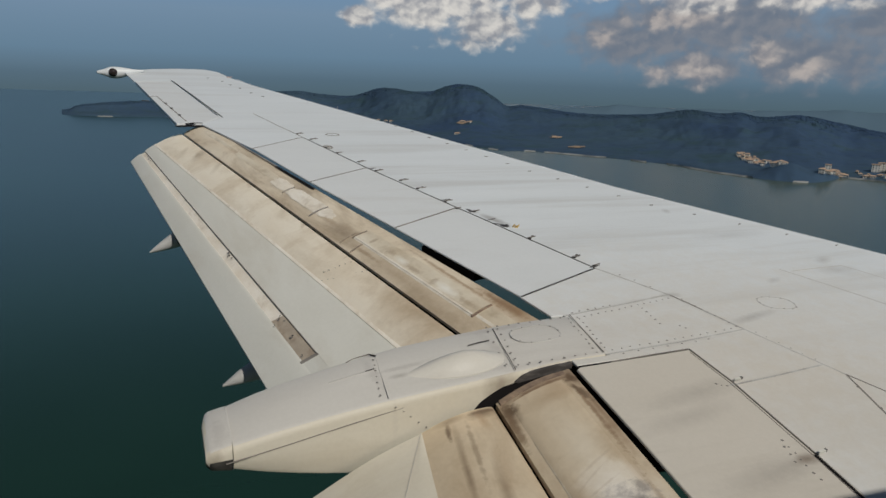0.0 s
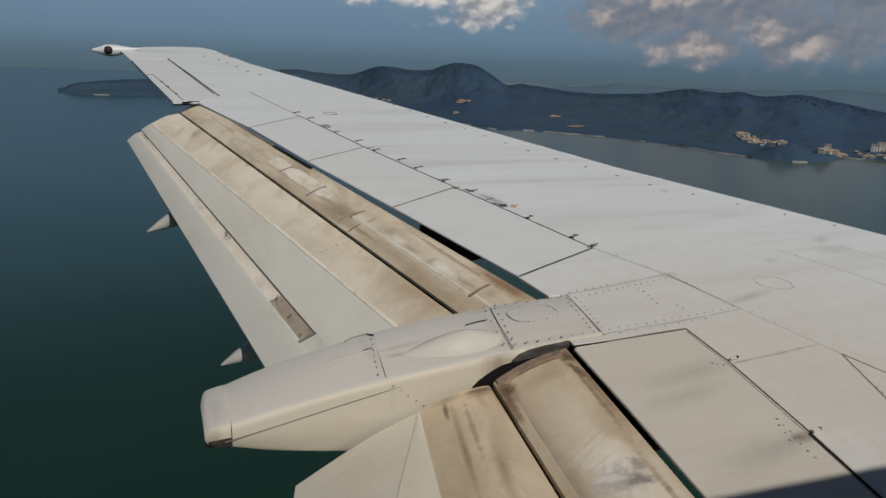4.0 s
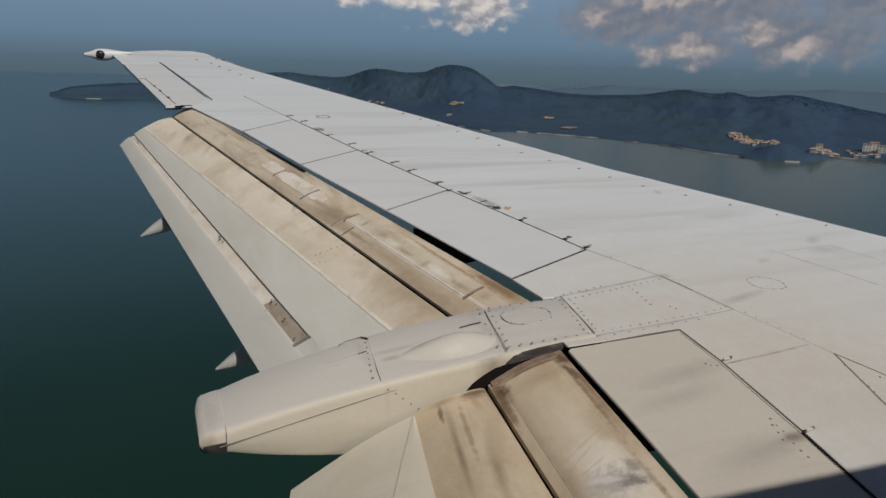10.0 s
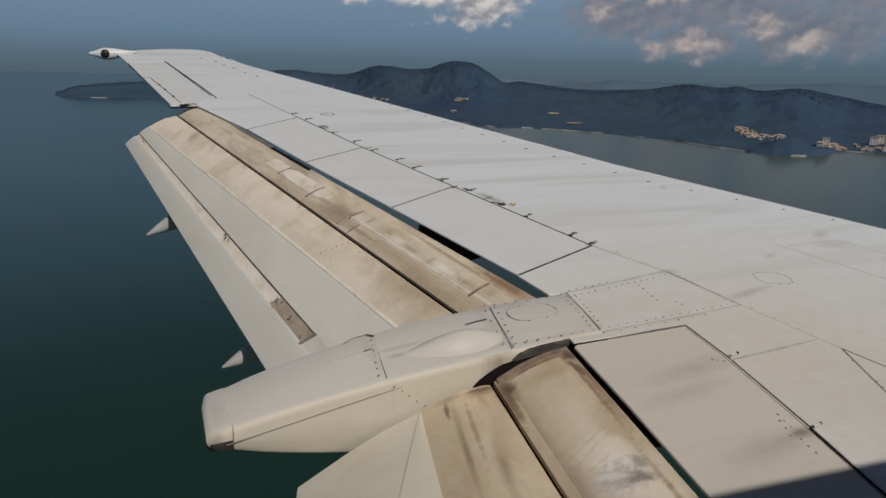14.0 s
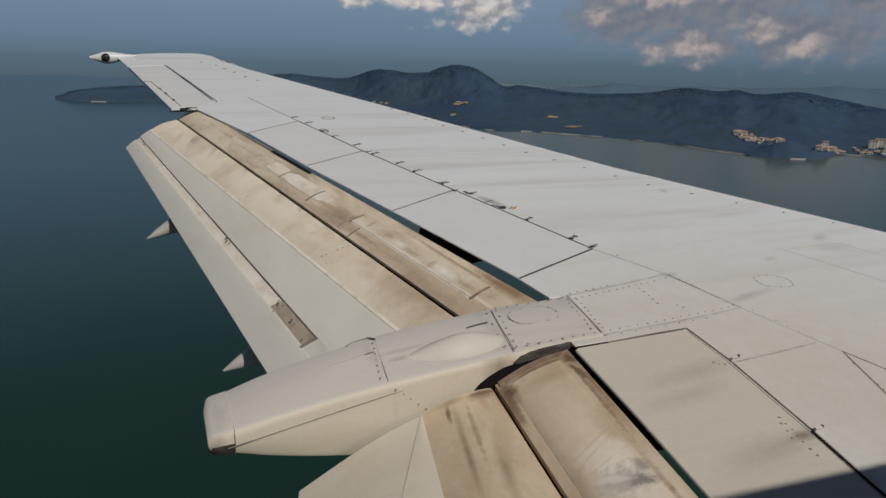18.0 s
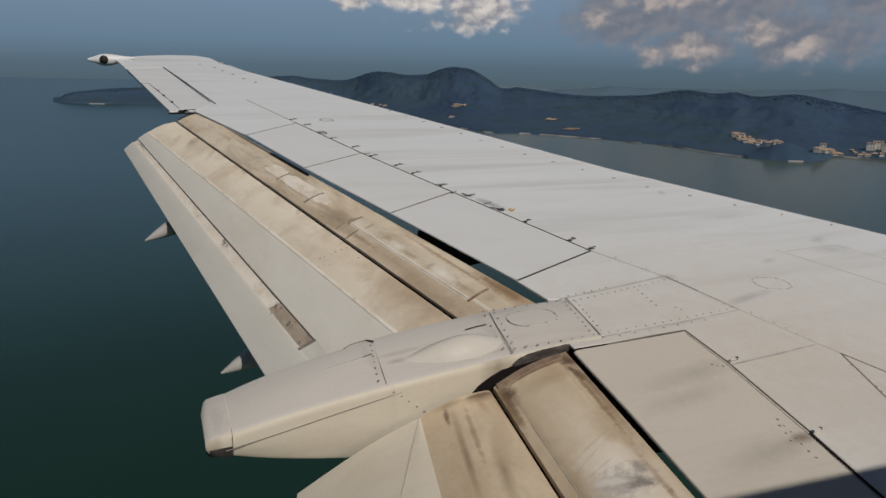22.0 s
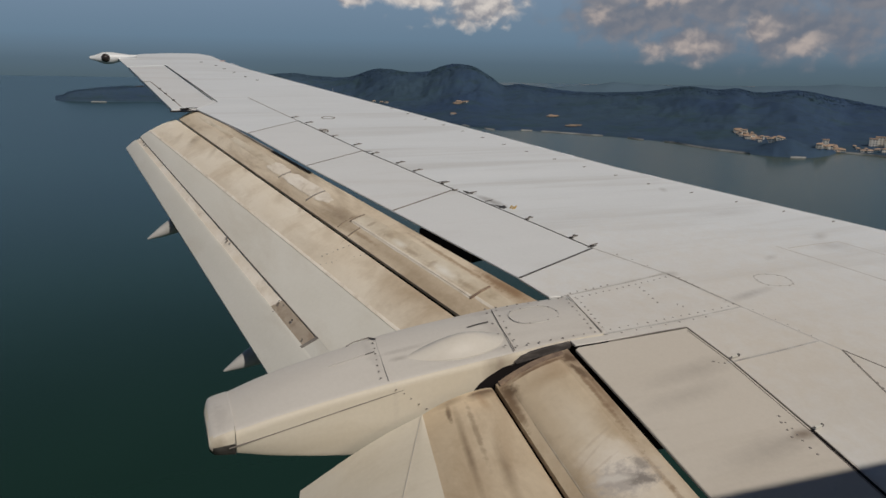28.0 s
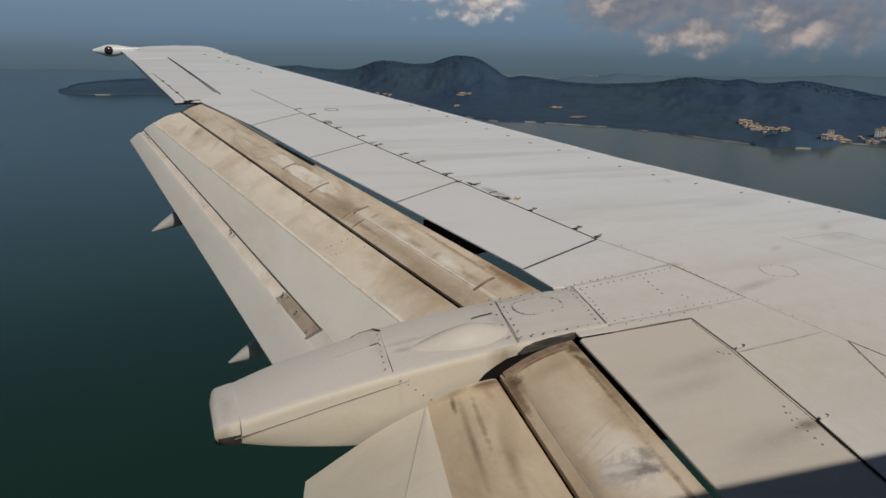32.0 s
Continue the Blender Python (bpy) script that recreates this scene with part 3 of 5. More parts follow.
def rivets(a, b, count, parent, size=0.0065, jitter=0.004):
    """A row of rivet heads from a to b on the plan."""
    global rivet_mesh
    if rivet_mesh is None:
        bm = bmesh.new()
        bmesh.ops.create_cone(bm, cap_ends=True, segments=8, radius1=1.0, radius2=0.7, depth=0.5)
        rivet_mesh = bpy.data.meshes.new("rivet")
        bm.to_mesh(rivet_mesh)
        bm.free()
        rivet_mesh.materials.append(M_RIVET)
    for i in range(count):
        s = i / max(1, count - 1)
        p = lerp((*a, 0.0)[:3], (*b, 0.0)[:3], s)
        ob = new("rivet", rivet_mesh)
        ob.parent = parent
        k = size * random.uniform(0.75, 1.2)
        ob.matrix_basis = Matrix.Translation(W(p[0] + random.uniform(-jitter, jitter), p[1] + random.uniform(-jitter, jitter), p[2] + 0.001)) @ pose(0, 0, 0, 9, 0, 0) @ Matrix.Diagonal((k, k, 0.004, 1))


def le_x(y):
    """The leading edge."""
    return -(0.2 + 0.514 * y) if y > 7.6 else -4.106 + 0.642 * (7.6 - y)


# ---- airliner ----
airliner = tagged(new("airliner"), "airliner with weathered white wing and lowered flaps", "airplane")

# fuselage: the hull beside the camera, out of view, whose shadow falls over the wing root
bm = bmesh.new()
rings = []
for x, r in ((-24, 0.5), (-21, 1.0), (-17, 1.55), (-13, 1.86), (-8, 1.88), (-2, 1.88), (4, 1.88), (7, 1.6), (9, 1.1), (10.2, 0.35)):
    rings.append([bm.verts.new((x, -0.50 - 0.08 * (x + 8.66) + r * math.cos(k * math.tau / 40), 2.21 + r * 1.04 * math.sin(k * math.tau / 40))) for k in range(40)])
for a, b in zip(rings, rings[1:]):
    for k in range(40):
        bm.faces.new((a[k], a[(k + 1) % 40], b[(k + 1) % 40], b[k]))
bm.faces.new(rings[0])
bm.faces.new(rings[-1])
part("fuselage", bm, M_HULL, airliner, "dark blue painted cylindrical hull", 30)

# upper skin, one sheet with the outline of the fixed wing
HINGE = [(-5.64, 5.76), (-6.13, 7.20), (-6.57, 8.51), (-6.95, 9.82)]
TRAIL = [(-6.44, 5.43), (-6.85, 6.79), (-7.25, 8.08), (-7.59, 9.32)]
nose = 0.05
outline = [(le_x(y) - nose, y) for y in (13.19, 10.0, 7.6, 4.0, 1.7, 0.2)]
outline += [(-6.12, 0.2), (-6.03, 1.7), (-5.97, 2.6), (-5.85, 3.61), (-5.775, 4.23), (-5.765, 4.59), (-6.545, 4.583), (-6.545, 4.642), (-6.29, 4.642), (-6.29, 5.13), (-6.38, 5.14)]
outline += [TRAIL[0]] + HINGE + [TRAIL[3], (-8.01, 10.49), (-7.74, 10.82), (-8.19, 13.48), (-8.73, 13.33), (-8.86, 14.09)]
outline += [(-8.76, 14.33), (-8.45, 14.55), (-8.05, 14.68), (-7.62, 14.68), (-7.42, 14.45), (-7.28, 13.90)]
skin = plate("wing_skin", outline, M_SKIN, airliner, thick=0.013, edge=0.003, label="pale grey painted upper wing skin")

# rounded leading edge
bm = bmesh.new()
profile = [(nose, -0.001), (nose * 0.75, 0.001), (0.03, 0.001), (0.0, -0.003), (-0.02, -0.012), (-0.028, -0.03), (0.01, -0.10), (0.05, -0.14), (nose, -0.18)]
rows = []
for y in sorted([0.2 + 13.0 * i / 23 for i in range(24)] + [7.6, 13.45]):
    rows.append([bm.verts.new(W(le_x(y) - a + (0.03 if y > 13.4 else 0), y, w)) for a, w in profile])
tip_row = [bm.verts.new(W(-7.18 - a * 0.65, 13.78, w * 0.6)) for a, w in profile]
rows.append(tip_row)
for a, b in zip(rows, rows[1:]):
    for j in range(len(profile) - 1):
        bm.faces.new((a[j], a[j + 1], b[j + 1], b[j]))
part("leading_edge", bm, M_EDGE, airliner, "rounded grey leading edge", 45)

# structure under the panels, coloured near-black to stand for shade in their gaps
box = [(le_x(12.5) - 0.2, 12.5), (le_x(6.7) - 0.3, 6.7), (le_x(0.2) - 0.2, 0.2), (-6.20, 0.2), (-5.93, 3.61), (-5.86, 4.5), (-6.20, 4.62), (-6.20, 5.10), (-6.0, 5.3), (-5.80, 5.80),
       (-6.27, 7.16), (-6.72, 8.46), (-7.10, 9.76), (-7.60, 11.2)]
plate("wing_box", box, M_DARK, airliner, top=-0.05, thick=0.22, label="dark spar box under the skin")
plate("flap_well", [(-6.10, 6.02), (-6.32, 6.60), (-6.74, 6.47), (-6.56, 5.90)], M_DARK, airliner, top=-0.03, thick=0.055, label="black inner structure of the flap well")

# outboard spoilers, each hinged along its front edge
for i in range(3):
    quad = [TRAIL[i], TRAIL[i + 1], HINGE[i + 1], HINGE[i]]
    sp = plate("spoiler", quad, M_PANEL, airliner, top=0.001, thick=0.012, gap=0.005, label="grey spoiler panel lying flat")
    a, b = Vector(TRAIL[i]), Vector(HINGE[i])
    ribbon("seal", [a.lerp(b, 0.01), a.lerp(b, 0.5), b], 0.013 if i < 2 else 0.009, M_STEEL if i < 1 else M_SEAM, sp, w=0.003, label="black rubber seal")
seal_line = [Vector(p) for p in HINGE] + [Vector((-7.32, 11.09))]
ribbon("hinge_seal", seal_line[:4], 0.010, M_STEEL, skin, w=0.003)
ribbon("seam", [TRAIL[3], HINGE[3]], 0.018, M_SEAM, skin)
ribbon("gap_cover", [(-8.00, 10.50), (-7.745, 9.75), (-7.595, 9.20), (-7.45, 8.68)], 0.026, M_SEAM, skin, w=-0.014)
ribbon("gap_cover", [(-7.455, 8.67), (-7.345, 8.28), (-7.245, 7.92)], 0.028, M_DARK, skin, w=-0.014)
ribbon("seam", [(-6.95, 9.82), (-7.14, 10.46), (-7.32, 11.10)], 0.012, M_SEAM, skin)

# aileron and its tab
ail = plate("aileron", [(-8.29, 10.50), (-8.00, 10.50), (-7.76, 10.86), (-8.20, 13.46), (-8.72, 13.30)], M_PANEL, airliner, thick=0.04, gap=0.006,
            label="grey aileron in line with the wing")
ribbon("hinge_gap", [(-7.73, 10.86), (-7.965, 12.2), (-8.20, 13.48)], 0.015, M_DARK, ail, w=0.003)
plate("aileron_root", [(-8.12, 10.60), (-7.97, 10.56), (-7.68, 10.80), (-7.74, 11.0), (-8.0, 11.0)], M_PANEL, ail, top=-0.003, thick=0.01)
ribbon("tab_line", [(-8.17, 10.62), (-8.31, 11.4), (-8.45, 12.16)], 0.012, M_SEAM, ail, w=0.003)
ribbon("tab_line", [(-8.45, 12.16), (-8.56, 12.14)], 0.014, M_SEAM, ail, w=0.003)
for y in (10.95, 11.35, 11.65):
    block("tab_hinge", (-8.17 - 0.182 * (y - 10.62), y, 0.008), (0.03, 0.03, 0.012), M_STEEL, ail)
ribbon("gap_edge", [(-7.98, 10.49), (-8.30, 10.46)], 0.07, M_DARK, ail, w=-0.02)
for x, y, l, a in ((-8.25, 10.44, 0.07, 10), (-8.20, 10.52, 0.09, 14), (-8.12, 10.54, 0.06, 6)):
    block("torn_seal", (x, y, 0.004), (l, 0.012, 0.010), M_SKIN, ail, turn=a)
for x, y, l, a in ((-8.14, 10.49, 0.10, 12), (-8.06, 10.52, 0.13, 5), (-8.13, 10.45, 0.12, 2)):
    block("torn_seal", (x, y, 0.004), (l, 0.012, 0.008), M_DARK, ail, turn=a)
block("static_wick", (-8.60, 11.9, -0.01), (0.10, 0.012, 0.01), M_STEEL, ail, turn=12)

# tip light pod
bm = bmesh.new()
prof = [(-9.265, 0.006), (-9.255, 0.022), (-9.20, 0.036), (-9.13, 0.062), (-9.07, 0.086), (-9.0, 0.092), (-8.92, 0.084), (-8.82, 0.060), (-8.72, 0.036), (-8.58, 0.015)]
rings = [[bm.verts.new(W(x, 14.15 + r * 0.9 * math.cos(k * math.tau / 16), r * math.sin(k * math.tau / 16) - 0.012 + 0.1 * max(0, x + 8.95))) for k in range(16)] for x, r in prof]
for a, b in zip(rings, rings[1:]):
    for k in range(16):
        bm.faces.new((a[k], a[(k + 1) % 16], b[(k + 1) % 16], b[k]))
bm.faces.new(rings[0])
bm.faces.new(rings[-1])
pod = part("tip_light_pod", bm, M_SKIN, airliner, "white wingtip light pod", 40)
bm = bmesh.new()
bmesh.ops.create_uvsphere(bm, u_segments=16, v_segments=10, radius=1)
bmesh.ops.transform(bm, matrix=Matrix.Translation(W(-9.03, 14.085, 0.000)) @ Matrix.Diagonal((0.066, 0.05, 0.064, 1)), verts=bm.verts)
part("lens", bm, M_LENS, pod, "dark round lamp lens", 60)

# inboard spoiler over the inner flap
inner_sp = plate("inboard_spoiler", [(-6.572, 4.550), (-6.545, 4.568), (-5.771, 4.583), (-5.779, 4.23), (-5.854, 3.61), (-6.13, 0.4), (-7.0, 0.4), (-6.668, 3.40), (-6.612, 4.0)], M_INPANEL, airliner,
                 top=0.001, thick=0.014, gap=0.004, label="grey inboard spoiler panel with dark streaks")
# dark strip added over the skin's edge to stand for the bay's shade
ribbon("bay_seal", [(-6.55, 4.5795, -0.002), (-6.33, 4.5795, -0.002)], 0.005, M_DARK, skin, w=0.0, thick=0.03)
ribbon("outer_seam", [(-6.33, 4.575), (-6.0, 4.585), (-5.775, 4.588)], 0.007, M_SEAM, inner_sp)
ribbon("hinge_seal", [(-5.768, 4.588), (-5.777, 4.23), (-5.852, 3.61), (-5.93, 3.15)], 0.006, M_SEAM, inner_sp, w=0.003)
ribbon("hinge_seal", [(-5.792, 4.55), (-5.801, 4.23), (-5.876, 3.61), (-5.949, 3.15)], 0.003, M_SEAM, inner_sp, w=0.003)
ribbon("hinge_gap", [(-5.865, 3.61), (-5.925, 3.2), (-6.03, 2.2)], 0.015, M_DARK, inner_sp, w=0.004)

# seams, ovals and rivets of the inner skin
ribbon("seam", [(-5.64, 5.76), (-5.37, 5.24), (-5.22, 4.71)], 0.010, M_GREASE, skin)
ribbon("seam", [(-5.22, 4.71), (-5.07, 4.24), (-5.03, 4.12)], 0.008, M_FAINT, skin)
ribbon("seam", [(-6.30, 5.125), (-5.8, 5.19), (-5.36, 5.255)], 0.010, M_GREASE, skin)
ribbon("seam", [(-6.31, 4.65), (-5.75, 4.67), (-5.22, 4.71)], 0.010, M_GREASE, skin)
ribbon("seam", [(-6.262, 5.12), (-6.29, 4.9), (-6.318, 4.66)], 0.006, M_SEAM, skin, w=0.011, thick=0.002)
ribbon("seam", [(-5.37, 5.24), (-5.30, 5.0)], 0.012, M_SEAM, skin, w=0.002)
ribbon("seam", [(-5.82, 4.20), (-5.45, 4.215), (-5.07, 4.24)], 0.010, M_GREASE, skin)
ribbon("seam", [(-5.03, 4.12), (-4.95, 3.90), (-4.86, 3.6)], 0.010, M_SEAM, skin)
ribbon("seam", [(-5.03, 4.12), (-5.19, 3.72), (-5.33, 3.35)], 0.010, M_SEAM, skin)
ribbon("seam", [(-4.12, 5.46), (-3.95, 5.1), (-3.8, 4.75)], 0.010, M_FAINT, skin)
ribbon("seam", [(-4.05, 5.41), (-3.75, 5.42), (-3.48, 5.42), (-3.32, 5.1)], 0.008, M_FAINT, skin)


def oval(cx, cy, rx, ry, parent, mat, width=0.007, turn=0.0, count=10, w=0.0):
    pts = []
    for k in range(33):
        a = k * math.tau / 32
        c, s = math.cos(a), math.sin(a)
        ex = abs(c) ** 0.75 * (1 if c > 0 else -1) * rx
        ey = abs(s) ** 0.85 * (1 if s > 0 else -1) * ry
        pts.append((cx + ex * math.cos(turn) - ey * math.sin(turn), cy + ex * math.sin(turn) + ey * math.cos(turn), w))
    ribbon("access_ring", pts, width, mat, parent)
    for k in range(count):
        q = pts[(k * 32) // count]
        rivets(q, q, 1, parent, size=0.007)


oval(-4.665, 4.975, 0.130, 0.092, skin, M_FAINT, count=12, turn=-0.25)
rivets((-6.22, 5.085), (-5.42, 5.20), 15, skin)
rivets((-6.22, 5.155), (-5.90, 5.195), 6, skin)
rivets((-5.33, 5.17), (-5.24, 4.76), 9, skin)
rivets((-5.52, 5.62), (-5.42, 5.40), 3, skin)
rivets((-6.24, 4.685), (-5.30, 4.735), 15, skin)
rivets((-6.20, 4.635), (-5.55, 4.66), 7, skin)
rivets((-6.215, 5.07), (-6.27, 4.72), 8, skin)
rivets((-6.30, 5.07, 0.009), (-6.355, 4.72, 0.009), 8, skin)
rivets((-5.71, 5.11), (-5.73, 4.90), 5, skin, size=0.008)
rivets((-5.62, 4.85), (-5.60, 4.81), 2, skin, size=0.008)
rivets((-5.17, 4.66), (-5.07, 4.30), 6, skin, size=0.005)
rivets((-5.08, 4.00), (-5.22, 3.62), 9, skin, size=0.008)
rivets((-4.99, 3.86), (-5.10, 3.62), 4, skin, size=0.008)
rivets((-5.93, 3.74), (-5.99, 3.47), 7, inner_sp, size=0.008)
rivets((-5.96, 3.70), (-6.00, 3.60), 3, inner_sp, size=0.008)
rivets((-5.89, 4.23), (-5.84, 4.20), 3, inner_sp, size=0.008)

# hinge fittings along the spoilers' front edge: a flat arm over the seam and a dark lug under it
for x, y, l in ((-6.99, 9.97, 0.11), (-6.885, 9.70, 0.12), (-6.80, 9.33, 0.10), (-6.735, 9.09, 0.09), (-6.60, 8.72, 0.12), (-6.515, 8.38, 0.12), (-6.375, 8.03, 0.13), (-6.30, 7.76, 0.14), (-6.18, 7.365, 0.12),
                (-6.155, 7.165, 0.08), (-6.03, 7.07, 0.10), (-5.85, 6.392, 0.11), (-5.70, 5.965, 0.11), (-5.63, 5.79, 0.10)):
    block("hinge_fitting", (x + l * 0.40, y + 0.006 + l * 0.14, 0.006), (l * 0.85, 0.007, 0.007), M_SEAM, skin, turn=22)
    block("hinge_lug", (x + 0.006, y, 0.006), (0.035, 0.012, 0.008), M_STEEL, skin, turn=-60)
    if l > 0.105:
        block("hinge_pin", (x + l * 0.50, y + 0.018 + l * 0.15, 0.008), (0.022, 0.014, 0.007), M_STEEL, skin, turn=10)
ribbon("yellow_tag", [(-5.855, 6.655, 0.006), (-5.835, 6.672, 0.016), (-5.815, 6.657, 0.007), (-5.79, 6.668, 0.016), (-5.815, 6.645, 0.006), (-5.845, 6.645, 0.004)], 0.008, M_YELLOW, skin, w=0.004, thick=0.01)
block("hinge_fitting", (-5.745, 4.225, 0.014), (0.050, 0.011, 0.012), M_FLAP_PAINT, skin, turn=4, label="pale metal spoiler hinge")
block("hinge_fitting", (-5.83, 3.605, 0.016), (0.050, 0.014, 0.014), M_FLAP_PAINT, skin, turn=6, label="pale metal spoiler hinge")
for x, y in ((-5.718, 4.227), (-5.803, 3.608)):
    block("hinge_tip", (x, y, 0.016), (0.016, 0.012, 0.014), M_STEEL, skin, turn=6, label="dark hinge end")
for cx, cy, rx, ry in ((-6.765, 9.355, 0.045, 0.065), (-6.565, 9.945, 0.075, 0.055)):
    oval(cx, cy, rx, ry, skin, M_SEAM, width=0.018, count=0)
oval(-6.765, 9.355, 0.018, 0.026, skin, M_GREASE, width=0.03, count=0)


def splash(x, y, rx, ry, turn, seed):
    """A flat ragged smear of grease on the skin."""
    bm = bmesh.new()
    top, low = [], []
    for k in range(28):
        a = k * math.tau / 28
        q = 1 + 0.45 * noise.noise(Vector((math.cos(a) * 2, math.sin(a) * 2, seed))) + 0.35 * noise.noise(Vector((math.cos(a) * 7, math.sin(a) * 7, seed)))
        u, v = rx * q * math.cos(a), ry * q * math.sin(a)
        c, d = math.cos(radians(turn)), math.sin(radians(turn))
        top.append(bm.verts.new(W(x + u * c - v * d, y + u * d + v * c, 0.0022)))
        low.append(bm.verts.new(W(x + 1.05 * (u * c - v * d), y + 1.05 * (u * d + v * c), -0.001)))
    for k in range(28):
        bm.faces.new((top[k], top[(k + 1) % 28], low[(k + 1) % 28], low[k]))
    bm.faces.new(top)
    part("grease_splash", bm, M_STEEL, skin)


for k, (x, y, rx, ry, turn) in enumerate(((-6.02, 7.09, 0.045, 0.012, 15), (-6.05, 7.12, 0.018, 0.03, 15), (-5.945, 6.87, 0.045, 0.007, 20), (-5.905, 6.70, 0.040, 0.030, 30), (-5.94, 6.745, 0.045, 0.010, -35),
                                         (-5.66, 5.99, 0.045, 0.008, 10), (-6.16, 7.42, 0.045, 0.007, 10), (-6.52, 8.48, 0.04, 0.008, 12), (-5.62, 5.79, 0.05, 0.007, 15))):
    splash(x, y, rx, ry, turn, k * 3.7)
# slat stop marks in a row behind the leading edge
for k in range(16):
    y = 10.40 - 0.3067 * k
    x = -5.61 + 0.3067 * (0.373 * min(k, 7) + 0.55 * min(max(k - 7, 0), 4) + 0.86 * max(k - 11, 0))
    block("slat_mark", (x, y, 0.003), (0.042, 0.012, 0.005), M_RIVET, skin, turn=random.uniform(6, 26))
block("chipped_paint", (-7.30, 13.93, 0.004), (0.09, 0.05, 0.012), M_CHIP, skin, turn=-50, label="reddish chipped paint at the tip")
for x, y in ((-7.64, 13.80), (-7.45, 13.50), (-7.36, 13.21), (-7.25, 12.92), (-7.14, 12.56), (-7.01, 12.30)):
    block("slat_mark", (x, y, 0.003), (0.04, 0.018, 0.006), M_STEEL, skin, turn=-8)

# ---- fairing between the flaps ----
fairing_keys = (  # x, near y, far y, near top, far top, bottom
    (-6.28, 4.645, 5.125, 0.003, 0.003, -0.10), (-6.60, 4.64, 5.12, 0.002, 0.004, -0.14), (-6.94, 4.635, 5.09, -0.024, 0.0, -0.36),
    (-7.40, 4.635, 5.05, -0.060, -0.02, -0.46), (-7.75, 4.64, 5.02, -0.097, -0.06, -0.452), (-8.14, 4.64, 5.00, -0.150, -0.13, -0.375), (-8.365, 4.645, 4.985, -0.196, -0.19, -0.314))


def fairing_section(x, yn, yf, tn, tf, b):
    r = min(0.022, (tn - b) * 0.2)
    pts = [(yn + 0.05, b - 0.004), (yn + 0.012, b), (yn + 0.002, b + 0.02), (yn - 0.004, (tn + b) / 2), (yn - 0.002, tn - r * 1.7), (yn + 0.001, tn - r * 0.8), (yn + r * 0.6, tn - r * 0.25), (yn + r * 1.6, tn)]
    pts += [(yn + (yf - yn) * 0.5, (tn + tf) / 2 + 0.006), (yf - r * 1.2, tf), (yf - r * 0.3, tf - r * 0.3), (yf, tf - r * 1.2), (yf - 0.02, b + 0.03), (yf - 0.08, b)]
    return [W(x, y, w) for y, w in pts]


def fairing_body(name, keys, mat, parent, label, smooth=50):
    bm = bmesh.new()
    rows = [[bm.verts.new(p) for p in fairing_section(*k)] for k in keys]
    n = len(rows[0])
    for a, b in zip(rows, rows[1:]):
        for j in range(n):
            bm.faces.new((a[j], a[(j + 1) % n], b[(j + 1) % n], b[j]))
    bm.faces.new(rows[0])
    bm.faces.new(rows[-1])
    ob = part(name, bm, mat, parent, label, smooth)
    ob.data.materials.append(M_DECK)                     # faces turned up take the greyer tone that stands for sky light
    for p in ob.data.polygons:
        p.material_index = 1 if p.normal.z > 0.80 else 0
    return ob


def between(keys, n):
    return curve_section(keys, n)


def stroke(name, pts, widths, mat, parent, w=0.0015, thick=0.004, label=""):
    """A thin strip like ribbon, whose width changes along it."""
    bm = bmesh.new()
    pts = [Vector((*p, 0.0)[:3]) for p in pts]
    rows = []
    for i, (p, wd) in enumerate(zip(pts, widths)):
        d = (pts[min(i + 1, len(pts) - 1)] - pts[max(i - 1, 0)]).normalized()
        q = Vector((-d.y, d.x, 0)).normalized() * wd / 2
        rows.append([bm.verts.new(W(v.x, v.y, v.z + dw)) for v, dw in ((p + q, w - thick), (p + q, w), (p - q, w), (p - q, w - thick))])
    for r, q in zip(rows, rows[1:]):
        for j in range(3):
            bm.faces.new((r[j], r[j + 1], q[j + 1], q[j]))
    bm.faces.new(rows[0])
    bm.faces.new(rows[-1])
    return part(name, bm, mat, parent, label)


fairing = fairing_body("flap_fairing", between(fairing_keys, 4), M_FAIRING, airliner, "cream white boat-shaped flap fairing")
tail_keys = ((-8.368, 4.643, 4.987, -0.186, -0.188, -0.320), (-8.45, 4.645, 4.98, -0.207, -0.202, -0.308), (-8.472, 4.648, 4.945, -0.218, -0.210, -0.300), (-8.487, 4.656, 4.88, -0.230, -0.222, -0.286))
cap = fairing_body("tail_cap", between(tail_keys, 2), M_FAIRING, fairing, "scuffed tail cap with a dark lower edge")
cap.data.materials.append(M_STEEL)
for p in cap.data.polygons:                              # scorched along its lower edge
    if p.center.z - TD * p.center.y < -0.268:
        p.material_index = 2


def side_seam(pts, width, mat, parent):
    """A seam on the upright near side of the fairing, by (x, height) points."""
    bm = bmesh.new()
    rows = [[bm.verts.new(W(x, y, w + dw)) for y in (4.6335, 4.66) for dw in (-width / 2, width / 2)] for x, w in pts]
    for a, b in zip(rows, rows[1:]):
        for i, j in ((0, 1), (1, 3), (3, 2), (2, 0)):
            bm.faces.new((a[i], a[j], b[j], b[i]))
    return part("seam", bm, mat, parent)


